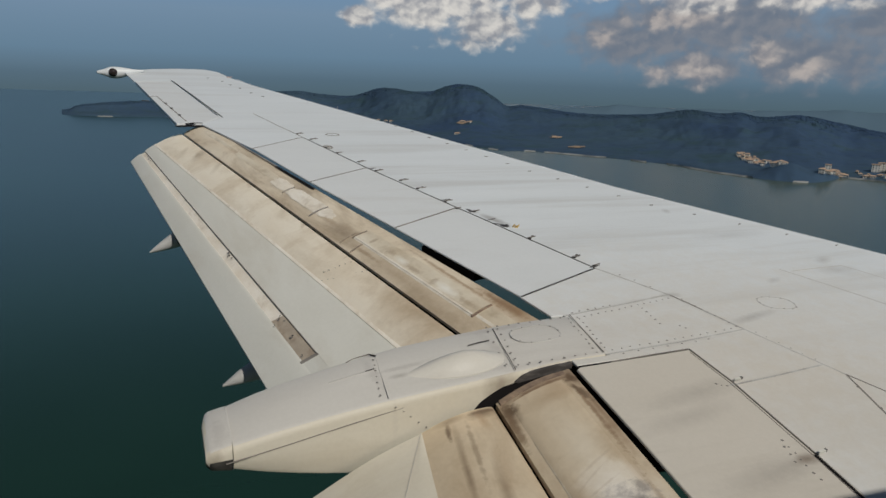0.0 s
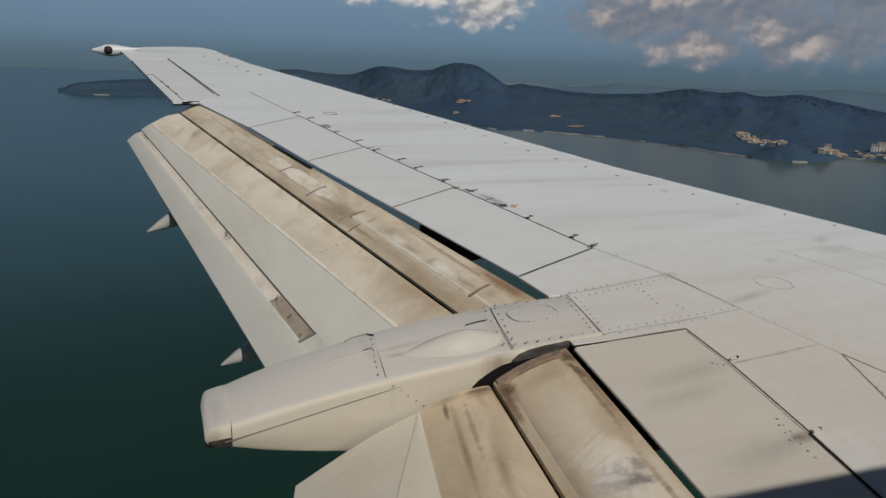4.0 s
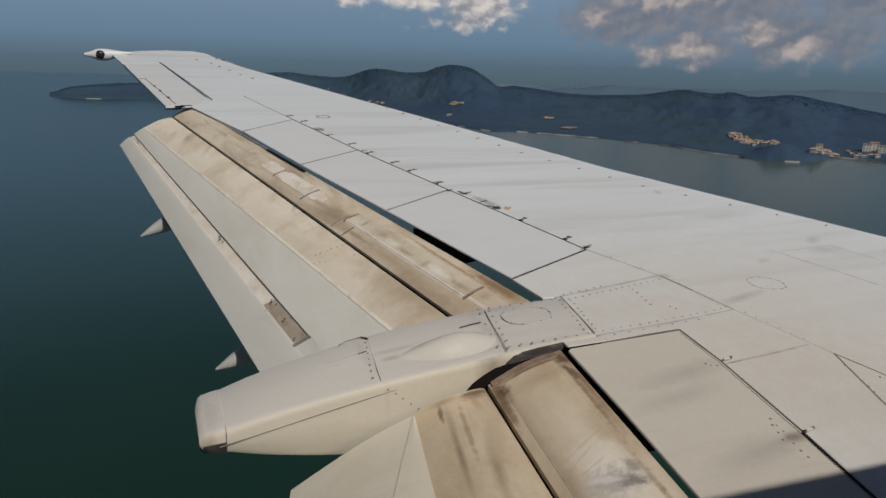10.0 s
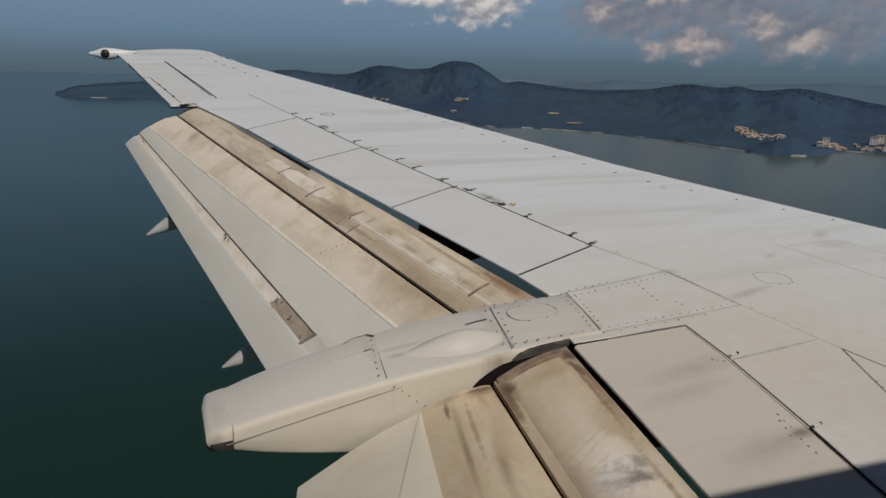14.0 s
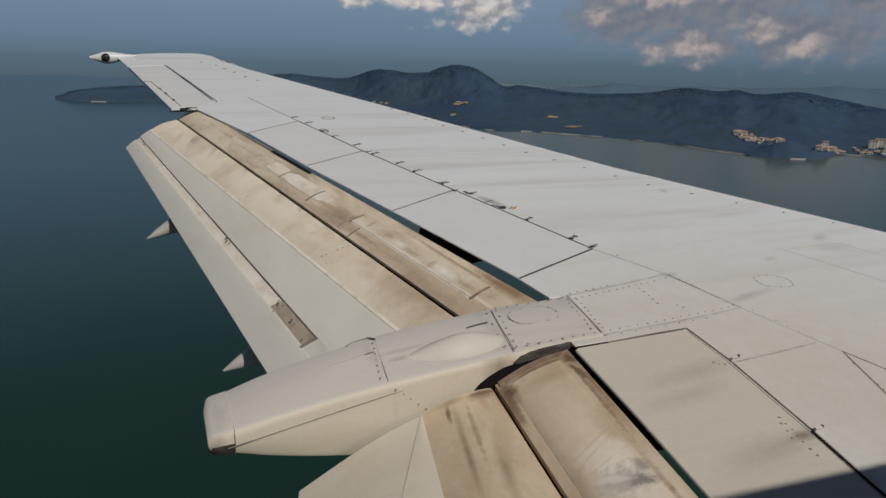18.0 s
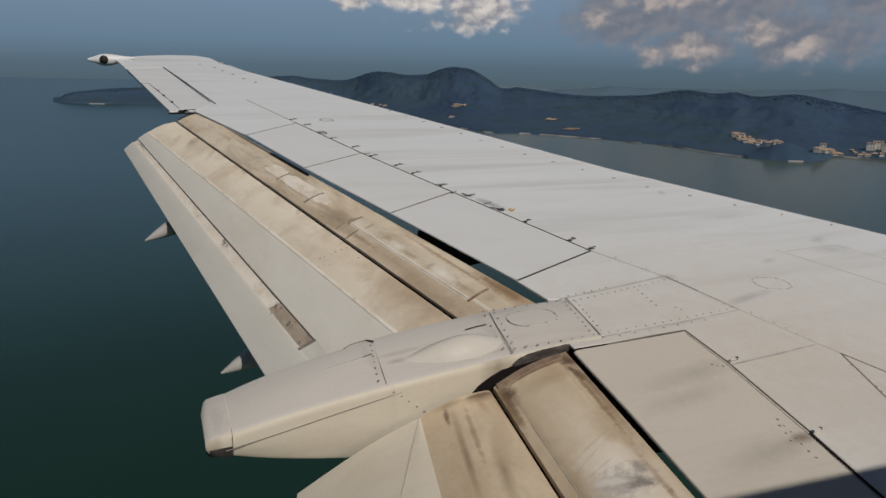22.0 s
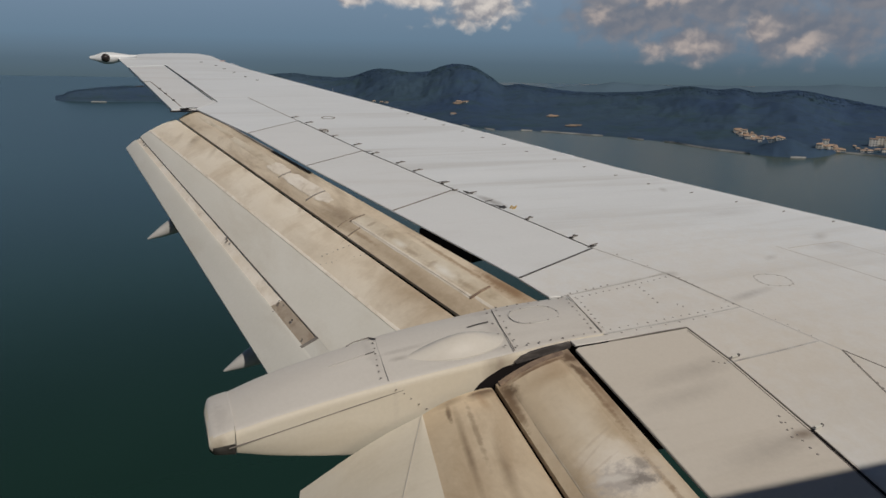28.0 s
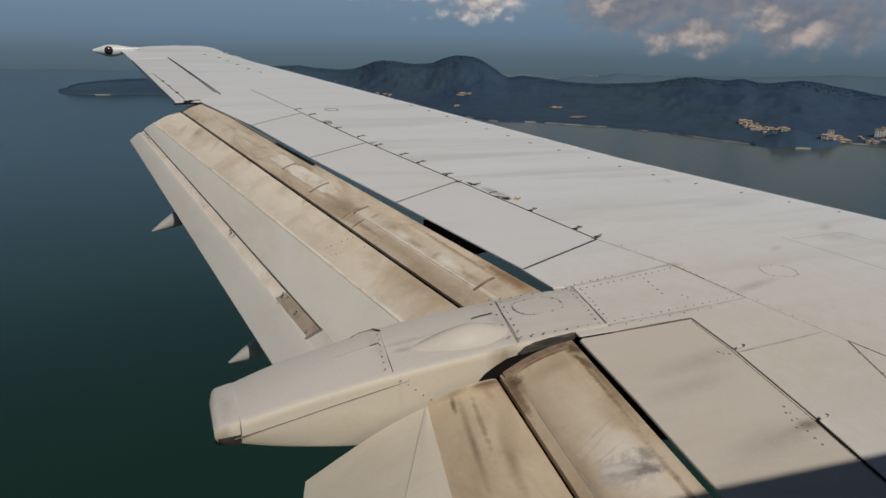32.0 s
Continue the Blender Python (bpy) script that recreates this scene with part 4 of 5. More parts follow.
side_seam([(-8.40, -0.272), (-8.148, -0.229), (-7.87, -0.180), (-7.531, -0.124)], 0.0018, M_SEAM, fairing)
side_seam([(-8.368, -0.215), (-8.370, -0.30)], 0.02, M_FAINT, fairing)
stroke("seam", [(-8.366, 4.68, -0.198), (-8.366, 4.80, -0.194), (-8.366, 4.96, -0.192)], (0.006, 0.005, 0.006), M_FAINT, fairing, w=0.008)
stroke("seam", [(-7.604, 4.66, -0.080), (-7.597, 4.75, -0.066), (-7.585, 4.87, -0.054), (-7.572, 4.985, -0.043)], (0.002, 0.002, 0.0018, 0.0018), M_FAINT, fairing, w=0.0075, thick=0.006)
stroke("seam", [(-6.892, 4.648, -0.016), (-6.878, 4.75, -0.004), (-6.858, 4.90, 0.002), (-6.828, 5.06, 0.004)], (0.003, 0.0025, 0.0025, 0.002), M_SEAM, fairing, w=0.0075, thick=0.006)
stroke("scuff", [(-7.735, 4.995, -0.060), (-7.69, 5.012, -0.052), (-7.60, 5.015, -0.040)], (0.0015, 0.003, 0.006), M_SEAM, fairing, w=0.010)
stroke("scuff", [(-7.605, 5.016, -0.040), (-7.57, 4.985, -0.036)], (0.010, 0.007), M_STEEL, fairing, w=0.010)
stroke("scuff", [(-7.86, 4.878, -0.089), (-7.75, 4.885, -0.073), (-7.66, 4.890, -0.061), (-7.612, 4.893, -0.056)], (0.002, 0.003, 0.004, 0.006), M_FAINT, fairing, w=0.009)
stroke("scuff", [(-7.66, 4.889, -0.061), (-7.63, 4.891, -0.057), (-7.608, 4.893, -0.0545)], (0.002, 0.004, 0.005), M_STEEL, fairing, w=0.0105)
rivets((-7.592, 4.965, -0.038), (-7.640, 4.69, -0.070), 7, fairing, size=0.005)
rivets((-7.576, 4.630, -0.110), (-7.412, 4.630, -0.247), 5, fairing, size=0.006)
rivets((-6.80, 5.05, 0.008), (-6.865, 4.67, 0.0), 7, fairing)
rivets((-6.87, 5.03, 0.008), (-6.925, 4.70, -0.004), 4, fairing)
rivets((-6.86, 5.085, 0.004), (-6.34, 5.10, 0.006), 8, fairing)
rivets((-6.80, 4.665, 0.004), (-6.36, 4.67, 0.007), 7, fairing)
oval(-6.603, 4.947, 0.160, 0.090, fairing, M_FAINT, width=0.006, count=10, turn=0.05, w=0.0098)
# teardrop blister, a low dome that meets the fairing smoothly
bm = bmesh.new()
rings = []
for i in range(1, 11):
    r = i / 10
    ring = []
    for k in range(36):
        a = k * math.tau / 36
        x, y = r * math.cos(a), r * math.sin(a)
        px = -7.13 + (0.24 if x > 0 else 0.34) * x
        taper = 1.0 if x > 0 else 1 - 0.55 * x * x
        ring.append(bm.verts.new(W(px, 4.795 + 0.108 * y * taper, 0.060 * (1 - r * r) ** 1.7 - 0.0125 - 0.072 * (-7.0 - px) + 0.05 * (0.108 * y) - 0.003 * (r > 0.95))))
    rings.append(ring)
mid = bm.verts.new(W(-7.13, 4.795, 0.060 - 0.0125 - 0.072 * 0.13))
for k in range(36):
    bm.faces.new((mid, rings[0][k], rings[0][(k + 1) % 36]))
for a, b in zip(rings, rings[1:]):
    for k in range(36):
        bm.faces.new((a[k], b[k], b[(k + 1) % 36], a[(k + 1) % 36]))
skirt = [bm.verts.new(v.co - Vector((0, 0, 0.03))) for v in rings[-1]]
for k in range(36):
    bm.faces.new((rings[-1][k], skirt[k], skirt[(k + 1) % 36], rings[-1][(k + 1) % 36]))
bm.faces.new(skirt)
part("blister", bm, M_BLISTER, fairing, "smooth glossy teardrop blister", 40)
stroke("scuff", [(-7.40, 4.742, -0.058), (-7.445, 4.765, -0.060), (-7.46, 4.795, -0.058), (-7.445, 4.82, -0.055)], (0.001, 0.003, 0.003, 0.001), M_SEAM, fairing, w=0.008)
ribbon("scuff", [(-7.05, 4.925, -0.004), (-6.98, 4.935, 0.0), (-6.91, 4.94, 0.003)], 0.0035, M_STEEL, fairing, w=0.006)
# flap bay opening under the deck's edge, its shade painted as a black plate
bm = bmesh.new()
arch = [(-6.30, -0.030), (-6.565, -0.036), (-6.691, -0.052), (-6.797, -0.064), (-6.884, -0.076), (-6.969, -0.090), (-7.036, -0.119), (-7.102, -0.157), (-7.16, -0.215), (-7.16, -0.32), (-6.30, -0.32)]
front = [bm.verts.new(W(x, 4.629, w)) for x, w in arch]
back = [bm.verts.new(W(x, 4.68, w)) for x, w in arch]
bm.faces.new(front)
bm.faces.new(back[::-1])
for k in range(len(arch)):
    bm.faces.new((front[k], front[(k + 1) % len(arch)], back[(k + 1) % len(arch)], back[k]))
part("bay_wall", bm, M_DARK, airliner, "black plate painted for the flap bay's shade")
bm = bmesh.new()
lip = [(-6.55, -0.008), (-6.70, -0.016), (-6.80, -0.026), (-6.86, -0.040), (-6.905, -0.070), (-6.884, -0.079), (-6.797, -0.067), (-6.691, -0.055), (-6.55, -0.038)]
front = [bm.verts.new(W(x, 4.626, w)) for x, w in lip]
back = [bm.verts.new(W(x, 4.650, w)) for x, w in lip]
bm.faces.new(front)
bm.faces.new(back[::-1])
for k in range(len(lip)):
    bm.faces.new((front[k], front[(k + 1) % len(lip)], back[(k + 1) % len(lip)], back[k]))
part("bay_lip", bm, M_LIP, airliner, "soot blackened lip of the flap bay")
# black filler plate that stands for shade between spoiler and flap
plate("bay_roof", [(-5.9, 4.62), (-6.52, 4.62), (-6.60, 3.95), (-5.9, 3.88)], M_DARK, airliner, top=-0.15, thick=0.05, label="black filler plate for the shade in the flap bay")

# ---- outboard flap: three slotted elements ----
OUT = {"nose": (-7.93, 10.50, -0.10), "fore": (-8.01, 10.50, -0.03), "gap": (-8.22, 10.55, -0.13), "bare": (-8.54, 10.55, -0.26), "slot": (-8.65, 10.55, -0.33), "trail": (-8.81, 10.55, -0.45)}
INN = {"nose": (-6.38, 5.12, -0.14), "fore": (-6.50, 5.15, -0.05), "gap": (-6.85, 5.05, -0.16), "bare": (-7.17, 5.15, -0.30), "slot": (-7.65, 5.45, -0.43), "trail": (-7.99, 5.50, -0.63)}


def shift(p, dx=0.0, dw=0.0):
    return (p[0] + dx, p[1], p[2] + dw)


def two(a, b, s, dx=0.0, dw=0.0):
    """A point between two of the flap's lines, as a pair for its outer and inner end."""
    return tuple(shift(lerp(E[a], E[b], s), dx, dw) for E in (OUT, INN))


def element(name, keys, mat, parent, label, thick, steps=4, s0=0.0, s1=1.0, stations=20):
    o = curve_section([k[0] for k in keys], steps)
    i = curve_section([k[1] for k in keys], steps)
    return ruled(name, o, i, mat, parent, s0, s1, stations, thick, label)


flap = tagged(new("outboard_flap"), "lowered outboard flap with sooty bare metal bands")
flap.parent = airliner
def lead(c_out, c_in, dw):
    """A pair on the fore flap's line, further forward at its outer than at its inner end."""
    return (shift(lerp(OUT["fore"], OUT["gap"], c_out), 0, dw), shift(lerp(INN["fore"], INN["gap"], c_in), 0, dw))


fore = element("fore_flap", [lead(-0.34, -0.27, -0.12), lead(-0.33, -0.25, -0.045), lead(-0.27, -0.17, -0.012), two("fore", "gap", 0.12, 0, 0.008), two("fore", "gap", 0.5, 0, 0.018), two("fore", "gap", 0.955)],
               M_FORE, flap, "brown stained fore flap", 0.02)
# near-black sheet below the slot, painted for its shade
element("slot_shadow", [two("fore", "gap", 0.85, 0, -0.05), two("gap", "bare", 0.12, 0, -0.05)], M_DARK, flap, "black sheet for the slot's shade", 0.02)
main = element("main_flap", [two("gap", "bare", 0.045, 0, -0.06), two("gap", "bare", 0.046, 0, 0.0), two("gap", "bare", 0.3, 0, 0.016), two("gap", "bare", 0.65, 0, 0.018), two("gap", "bare", 1.0)],
               M_FLAP_BARE, flap, "tan bare metal main flap nose", 0.03)
element("main_flap_skin", [two("bare", "slot", 0.0, 0, 0.002), two("bare", "slot", 0.5, 0, 0.008), two("bare", "slot", 1.0, 0, 0.002)], M_FLAP_PAINT, flap, "grey painted flap skin", 0.03)
ruled("edge_strip", [two("gap", "bare", 0.96, 0, 0.008)[0], two("bare", "slot", 0.06, 0, 0.008)[0]], [two("gap", "bare", 0.955, 0, 0.008)[1], two("bare", "slot", 0.025, 0, 0.008)[1]],
      M_PATCH, flap, thick=0.006)
element("aft_slot", [two("bare", "slot", 0.98, 0, -0.012), two("slot", "trail", 0.30, 0, -0.006)], M_PATCH, flap, "scuffed pale strip in the aft slot", 0.03, s1=0.935)
element("slot_recess", [two("bare", "slot", 0.985, 0, -0.006), two("slot", "trail", 0.34, 0, 0.002)], M_RECESS, flap, "dark stained recess", 0.02, s0=0.825, s1=0.935)
element("slot_end", [two("bare", "slot", 0.98, 0, 0.003), two("slot", "trail", 0.32, 0, 0.003)], M_FLAP_PAINT, flap, "", 0.03, s0=0.937, s1=1.0)
element("slot_end_line", [two("bare", "slot", 0.99, 0, 0.006), two("slot", "trail", 0.36, 0, 0.006)], M_SEAM, flap, "", 0.01, s0=0.933, s1=0.938)
element("slot_line", [two("bare", "slot", 0.994, 0, 0.004), two("slot", "trail", 0.006, 0, 0.003)], M_SEAM, flap, "", 0.01, s1=0.935)
element("aft_flap", [two("slot", "trail", 0.27, 0, -0.02), two("slot", "trail", 0.29, 0, 0.004), two("slot", "trail", 0.6, 0, 0.01), two("slot", "trail", 1.0)], M_FLAP_PAINT, flap,
        "grey painted aft flap", 0.012)


# fasteners and grime in the aft slot, in clusters at its track stations
for s_, c_ in ((0.04, 0.10), (0.055, 0.17), (0.07, 0.10), (0.60, 0.06), (0.61, 0.14), (0.62, 0.07), (0.825, 0.07), (0.832, 0.16), (0.84, 0.07), (0.84, 0.30), (0.88, 0.16), (0.925, 0.24)):
    q = lerp(*two("slot", "trail", c_, 0, 0.004), s_)
    rivets(q, q, 1, flap, size=0.010)
    block("bracket", (q[0] + 0.015, q[1] + 0.02, q[2]), (0.022, 0.012, 0.008), M_STEEL, flap, turn=30 + 400 * s_) if c_ > 0.13 else None


def on_fore(s, c, lift=0.0):
    """A place on the fore flap: s from its outer to its inner end, c from its front to its back edge."""
    bow = 0.018 * math.sin(math.pi * min(max(c, 0), 1))
    return shift(lerp(lerp(OUT["fore"], OUT["gap"], c), lerp(INN["fore"], INN["gap"], c), s), 0, bow + lift)


def fore_patch(name, s0, s1, c0, c1, mat, lift=0.006, label=""):
    ruled(name, [on_fore(s0, c0 + (c1 - c0) * k / 4, lift) for k in range(5)], [on_fore(s1, c0 + (c1 - c0) * k / 4, lift) for k in range(5)], mat, flap, thick=0.008, label=label, stations=8)


def fore_blob(name, s0, s1, c0, c1, mat, lift, seed, point=0.0, label=""):
    """A worn patch with an uneven outline, lying on the fore flap."""
    bm = bmesh.new()
    n = 40
    top, low = [], []
    for k in range(n):
        a = k * math.tau / n
        u, v = math.cos(a), math.sin(a)
        u, v = abs(u) ** 0.5 * (1 if u > 0 else -1), abs(v) ** 0.5 * (1 if v > 0 else -1)
        v *= 1 - point * max(0, u) ** 3
        q = 1 + 0.16 * noise.noise(Vector((u * 2.3, v * 2.3, seed))) + 0.08 * noise.noise(Vector((u * 9, v * 9, seed)))
        s_, c_ = (s0 + s1) / 2 + (s1 - s0) / 2 * u * q, (c0 + c1) / 2 + (c1 - c0) / 2 * v * q
        top.append(bm.verts.new(W(*on_fore(s_, c_, lift))))
        s_, c_ = (s0 + s1) / 2 + (s1 - s0) / 2 * u * q * 1.04, (c0 + c1) / 2 + (c1 - c0) / 2 * v * q * 1.12
        low.append(bm.verts.new(W(*on_fore(s_, c_, lift - 0.003))))
    mid = bm.verts.new(W(*on_fore((s0 + s1) / 2, (c0 + c1) / 2, lift + 0.001)))
    for k in range(n):
        bm.faces.new((mid, top[k], top[(k + 1) % n]))
        bm.faces.new((top[k], low[k], low[(k + 1) % n], top[(k + 1) % n]))
    return part(name, bm, mat, flap, label)


def sloped_edge(s0, s1, c):
    """The turned-down edge of a wear strip, coloured pale to read as sunlit."""
    keys = ((c, 0.0068), (c + 0.018, 0.0065), (c + 0.05, -0.001))
    ruled("strip_edge", [on_fore(s0, a, b) for a, b in keys], [on_fore(s1, a, b) for a, b in keys], M_PATCH, flap, thick=0.004, stations=8)


fore_blob("wear_strip", 0.05, 0.20, 0.10, 0.32, M_STRIP, 0.0025, 1.0)
fore_blob("wear_strip", 0.22, 0.395, 0.16, 0.46, M_STRIP, 0.0025, 2.0)
fore_blob("wear_strip", 0.395, 0.448, 0.16, 0.60, M_PATCH, 0.003, 3.0, label="pale creased patch")
fore_blob("wear_strip", 0.456, 0.598, 0.18, 0.62, M_PATCH, 0.003, 4.0, 0.55, "pale patched wear strip")
fore_patch("wear_strip", 0.676, 0.937, 0.13, 0.56, M_STRIP, label="creased tan wear strip")
sloped_edge(0.676, 0.937, 0.55)
# the strip's sunlit rim, its brightness put into a pale colour
fore_patch("strip_rim", 0.676, 0.937, 0.535, 0.575, M_PATCH, 0.009, "rim coloured pale as a sunlit edge")
fore_patch("strip_edge", 0.9355, 0.937, 0.12, 0.58, M_STRIP, 0.008)
fore_patch("strip_edge", 0.938, 0.9405, 0.12, 0.60, M_RIM, 0.008)
fore_patch("strip_edge", 0.5605, 0.5625, 0.20, 0.80, M_SEAM, 0.010)
fore_patch("strip_edge", 0.452, 0.4535, 0.24, 0.68, M_SEAM, 0.009)
fore_patch("strip_edge", 0.6735, 0.676, 0.20, 0.62, M_LINE, 0.008)
fore_patch("soot_line", 0.699, 0.7015, 0.60, 0.97, M_LINE, 0.003)
fore_patch("soot_line", 0.6665, 0.668, 0.45, 0.90, M_LINE, 0.003)
fore_patch("wear_strip", 0.942, 1.0, 0.16, 0.50, M_STRIP, 0.006)
sloped_edge(0.942, 1.0, 0.49)


def on_main(s, c, lift=0.0):
    """A place on the main flap's bare nose."""
    return shift(lerp(lerp(OUT["gap"], OUT["bare"], c), lerp(INN["gap"], INN["bare"], c), s), 0, 0.017 * math.sin(math.pi * min(max(c, 0), 1)) ** 0.6 + lift)


for s0, c0, s1, c1, count in ((0.762, 0.08, 0.745, 0.95, 9), (0.728, 0.17, 0.728, 0.78, 6)):
    rivets(on_main(s0, c0, 0.007), on_main(s1, c1, 0.007), count, flap, size=0.0055)

# flap track cones that stick out below the trailing edge
for tip, base, r in (((-8.67, 8.50, -0.75), (-8.43, 8.50, -0.64), 0.075), ((-8.26, 6.30, -0.87), (-8.03, 6.30, -0.78), 0.075)):
    bm = bmesh.new()
    a, b = W(*tip), W(*base)
    axis = (b - a).normalized()
    q = axis.to_track_quat("Z", "Y").to_matrix()
    rings = []
    for s, k in ((0.0, 0.06), (0.04, 0.14), (0.5, 0.62), (1.0, 1.0)):
        rings.append([bm.verts.new(a + (b - a) * s + q @ Vector((math.cos(j * math.tau / 20), math.sin(j * math.tau / 20), 0)) * r * k) for j in range(20)])
    for g, h in zip(rings, rings[1:]):
        for j in range(20):
            bm.faces.new((g[j], g[(j + 1) % 20], h[(j + 1) % 20], h[j]))
    bm.faces.new(rings[0])
    bm.faces.new(rings[-1])
    cone = part("track_cone", bm, M_CONE, airliner, "grey pointed flap track cone", 50)
    bm = bmesh.new()
    # the root's shade under the flap is put in as near-black colour
    bmesh.ops.create_cone(bm, cap_ends=True, segments=20, radius1=r * 0.93, radius2=r * 1.2, depth=0.5)
    bmesh.ops.transform(bm, matrix=Matrix.Translation(b + axis * 0.25) @ q.to_4x4(), verts=bm.verts)
    part("cone_root", bm, M_DARK, cone, "cone root coloured black for shade", 50)

# ---- inboard flap ----
F_OUT = {"nose": (-6.565, 4.60, -0.20), "fore": (-6.586, 4.60, -0.030), "gap": (-7.04, 4.60, -0.165), "bare": (-7.445, 4.60, -0.258), "slot": (-7.450, 4.60, -0.260), "trail": (-8.085, 4.60, -0.544)}
F_INN = {"nose": (-6.75, 2.60, -0.20), "fore": (-6.772, 2.60, -0.016), "gap": (-7.225, 2.60, -0.16), "bare": (-7.86, 2.60, -0.27), "slot": (-8.60, 2.60, -0.44), "trail": (-8.74, 2.60, -0.62)}


def pair(a, b, s, dw=0.0):
    return tuple(shift(lerp(E[a], E[b], s), 0, dw) for E in (F_OUT, F_INN))


inner_flap = tagged(new("inboard_flap"), "lowered inboard flap with scorched tan metal")
inner_flap.parent = airliner
element("fore_flap", [pair("nose", "fore", 0.0), pair("nose", "fore", 0.93), pair("fore", "gap", 0.06, 0.012), pair("fore", "gap", 0.5, 0.03), pair("fore", "gap", 0.972)],
        M_INNER, inner_flap, "scorched tan fore flap", 0.03)
# as outboard, a near-black sheet paints the slot's shade
element("slot_shadow", [pair("fore", "gap", 0.85, -0.05), pair("gap", "bare", 0.15, -0.05)], M_DARK, inner_flap, "black sheet for the slot's shade", 0.02)
element("main_flap", [pair("gap", "bare", 0.024, -0.06), pair("gap", "bare", 0.032, -0.006), pair("gap", "bare", 0.4, 0.022), pair("gap", "bare", 0.75, 0.02), pair("gap", "bare", 1.0)],
        M_INNER, inner_flap, "scorched tan main flap", 0.03)
element("main_flap_skin", [pair("bare", "slot", 0.0, 0.001), pair("bare", "slot", 0.5, 0.004), pair("bare", "slot", 1.0, 0.001)], M_FAIRING, inner_flap, "grey flap skin", 0.03)
element("aft_flap", [pair("slot", "trail", 0.0, 0.0), pair("slot", "trail", 0.3, 0.02), pair("slot", "trail", 0.6, 0.02), pair("slot", "trail", 1.0)], M_FAIRING, inner_flap, "grey aft flap", 0.02)
element("slot_line", [pair("bare", "slot", 0.992, 0.004), pair("slot", "trail", 0.004, 0.004)], M_FAINT, inner_flap, "", 0.01)


def on_inner(s, c, lift=0.0):
    """A place on the inner fore flap."""
    bow = 0.03 * math.sin(math.pi * min(max(c, 0), 1))
    return shift(lerp(lerp(F_OUT["fore"], F_OUT["gap"], c), lerp(F_INN["fore"], F_INN["gap"], c), s), 0, bow + lift)


def inner_patch(name, s0, s1, c0, c1, mat, lift, label=""):
    n = 8
    ruled(name, [on_inner(s0, c0 + (c1 - c0) * k / n, lift) for k in range(n + 1)], [on_inner(s1, c0 + (c1 - c0) * k / n, lift) for k in range(n + 1)], mat, inner_flap, thick=0.008, label=label, stations=6)


sheet_keys = [(0.165, -0.002), (0.19, 0.004)] + [(0.19 + 0.06 * k, 0.005) for k in range(1, 11)] + [(0.83, 0.002), (0.862, -0.0045)]
ruled("lap_sheet", [on_inner(0.035, a, b) for a, b in sheet_keys], [on_inner(1.0, a, b) for a, b in sheet_keys], M_INNER, inner_flap, thick=0.008, label="pale lapped metal sheet", stations=6)
# pale strip that paints the lit edge of the lapped sheet
edge_keys = ((0.850, 0.0002), (0.857, -0.0015), (0.866, -0.0045))
ruled("lap_edge", [on_inner(0.19, a, b) for a, b in edge_keys], [on_inner(1.0, a, b) for a, b in edge_keys], M_STRIP, inner_flap, thick=0.004, label="sheet edge coloured pale as a lit edge", stations=6)
inner_patch("soot_line", 0.03, 1.0, 0.155, 0.17, M_LINE, 0.003)
inner_patch("end_rim", 0.0, 0.018, 0.02, 0.94, M_RIM, 0.006, "sooty end rim")

# ---- sea ----
SEA = -122.0
m = bpy.data.materials.new("sea_water")
m.use_nodes = True
t = m.node_tree
bsdf = t.nodes["Principled BSDF"]
tc = t.nodes.new("ShaderNodeTexCoord")
n1 = t.nodes.new("ShaderNodeTexNoise")
n1.inputs["Scale"].default_value, n1.inputs["Detail"].default_value = 0.004, 5
t.links.new(tc.outputs["Object"], n1.inputs["Vector"])
cr = t.nodes.new("ShaderNodeValToRGB")
cr.color_ramp.elements[0].position, cr.color_ramp.elements[0].color = 0.35, (0.0095, 0.030, 0.021, 1)
cr.color_ramp.elements[1].position, cr.color_ramp.elements[1].color = 0.7, (0.0135, 0.041, 0.029, 1)
t.links.new(n1.outputs["Fac"], cr.inputs["Fac"])
sx = t.nodes.new("ShaderNodeSeparateXYZ")
t.links.new(tc.outputs["Object"], sx.inputs[0])
shallow = t.nodes.new("ShaderNodeMapRange")              # turbid water towards the island's shore
shallow.inputs["From Min"].default_value, shallow.inputs["From Max"].default_value = 120, 900
t.links.new(sx.outputs["X"], shallow.inputs["Value"])
away = t.nodes.new("ShaderNodeVectorMath")
away.operation = "LENGTH"
t.links.new(tc.outputs["Object"], away.inputs[0])
offing = t.nodes.new("ShaderNodeMapRange")               # the silt ends in the open water beyond the island
offing.inputs["From Min"].default_value, offing.inputs["From Max"].default_value = 1500, 2300
offing.inputs["To Min"].default_value, offing.inputs["To Max"].default_value = 1.0, 0.0
t.links.new(away.outputs["Value"], offing.inputs["Value"])
silty = t.nodes.new("ShaderNodeMath")
silty.operation = "MULTIPLY"
t.links.new(shallow.outputs[0], silty.inputs[0])
t.links.new(offing.outputs[0], silty.inputs[1])
silt = t.nodes.new("ShaderNodeMixRGB")
silt.inputs["Color2"].default_value = (0.066, 0.086, 0.064, 1)
t.links.new(silty.outputs[0], silt.inputs["Fac"])
t.links.new(cr.outputs["Color"], silt.inputs["Color1"])
t.links.new(silt.outputs[0], bsdf.inputs["Base Color"])
bsdf.inputs["Roughness"].default_value = 0.25
bsdf.inputs["IOR"].default_value = 1.33
n2 = t.nodes.new("ShaderNodeTexNoise")
n2.inputs["Scale"].default_value, n2.inputs["Detail"].default_value = 0.12, 6
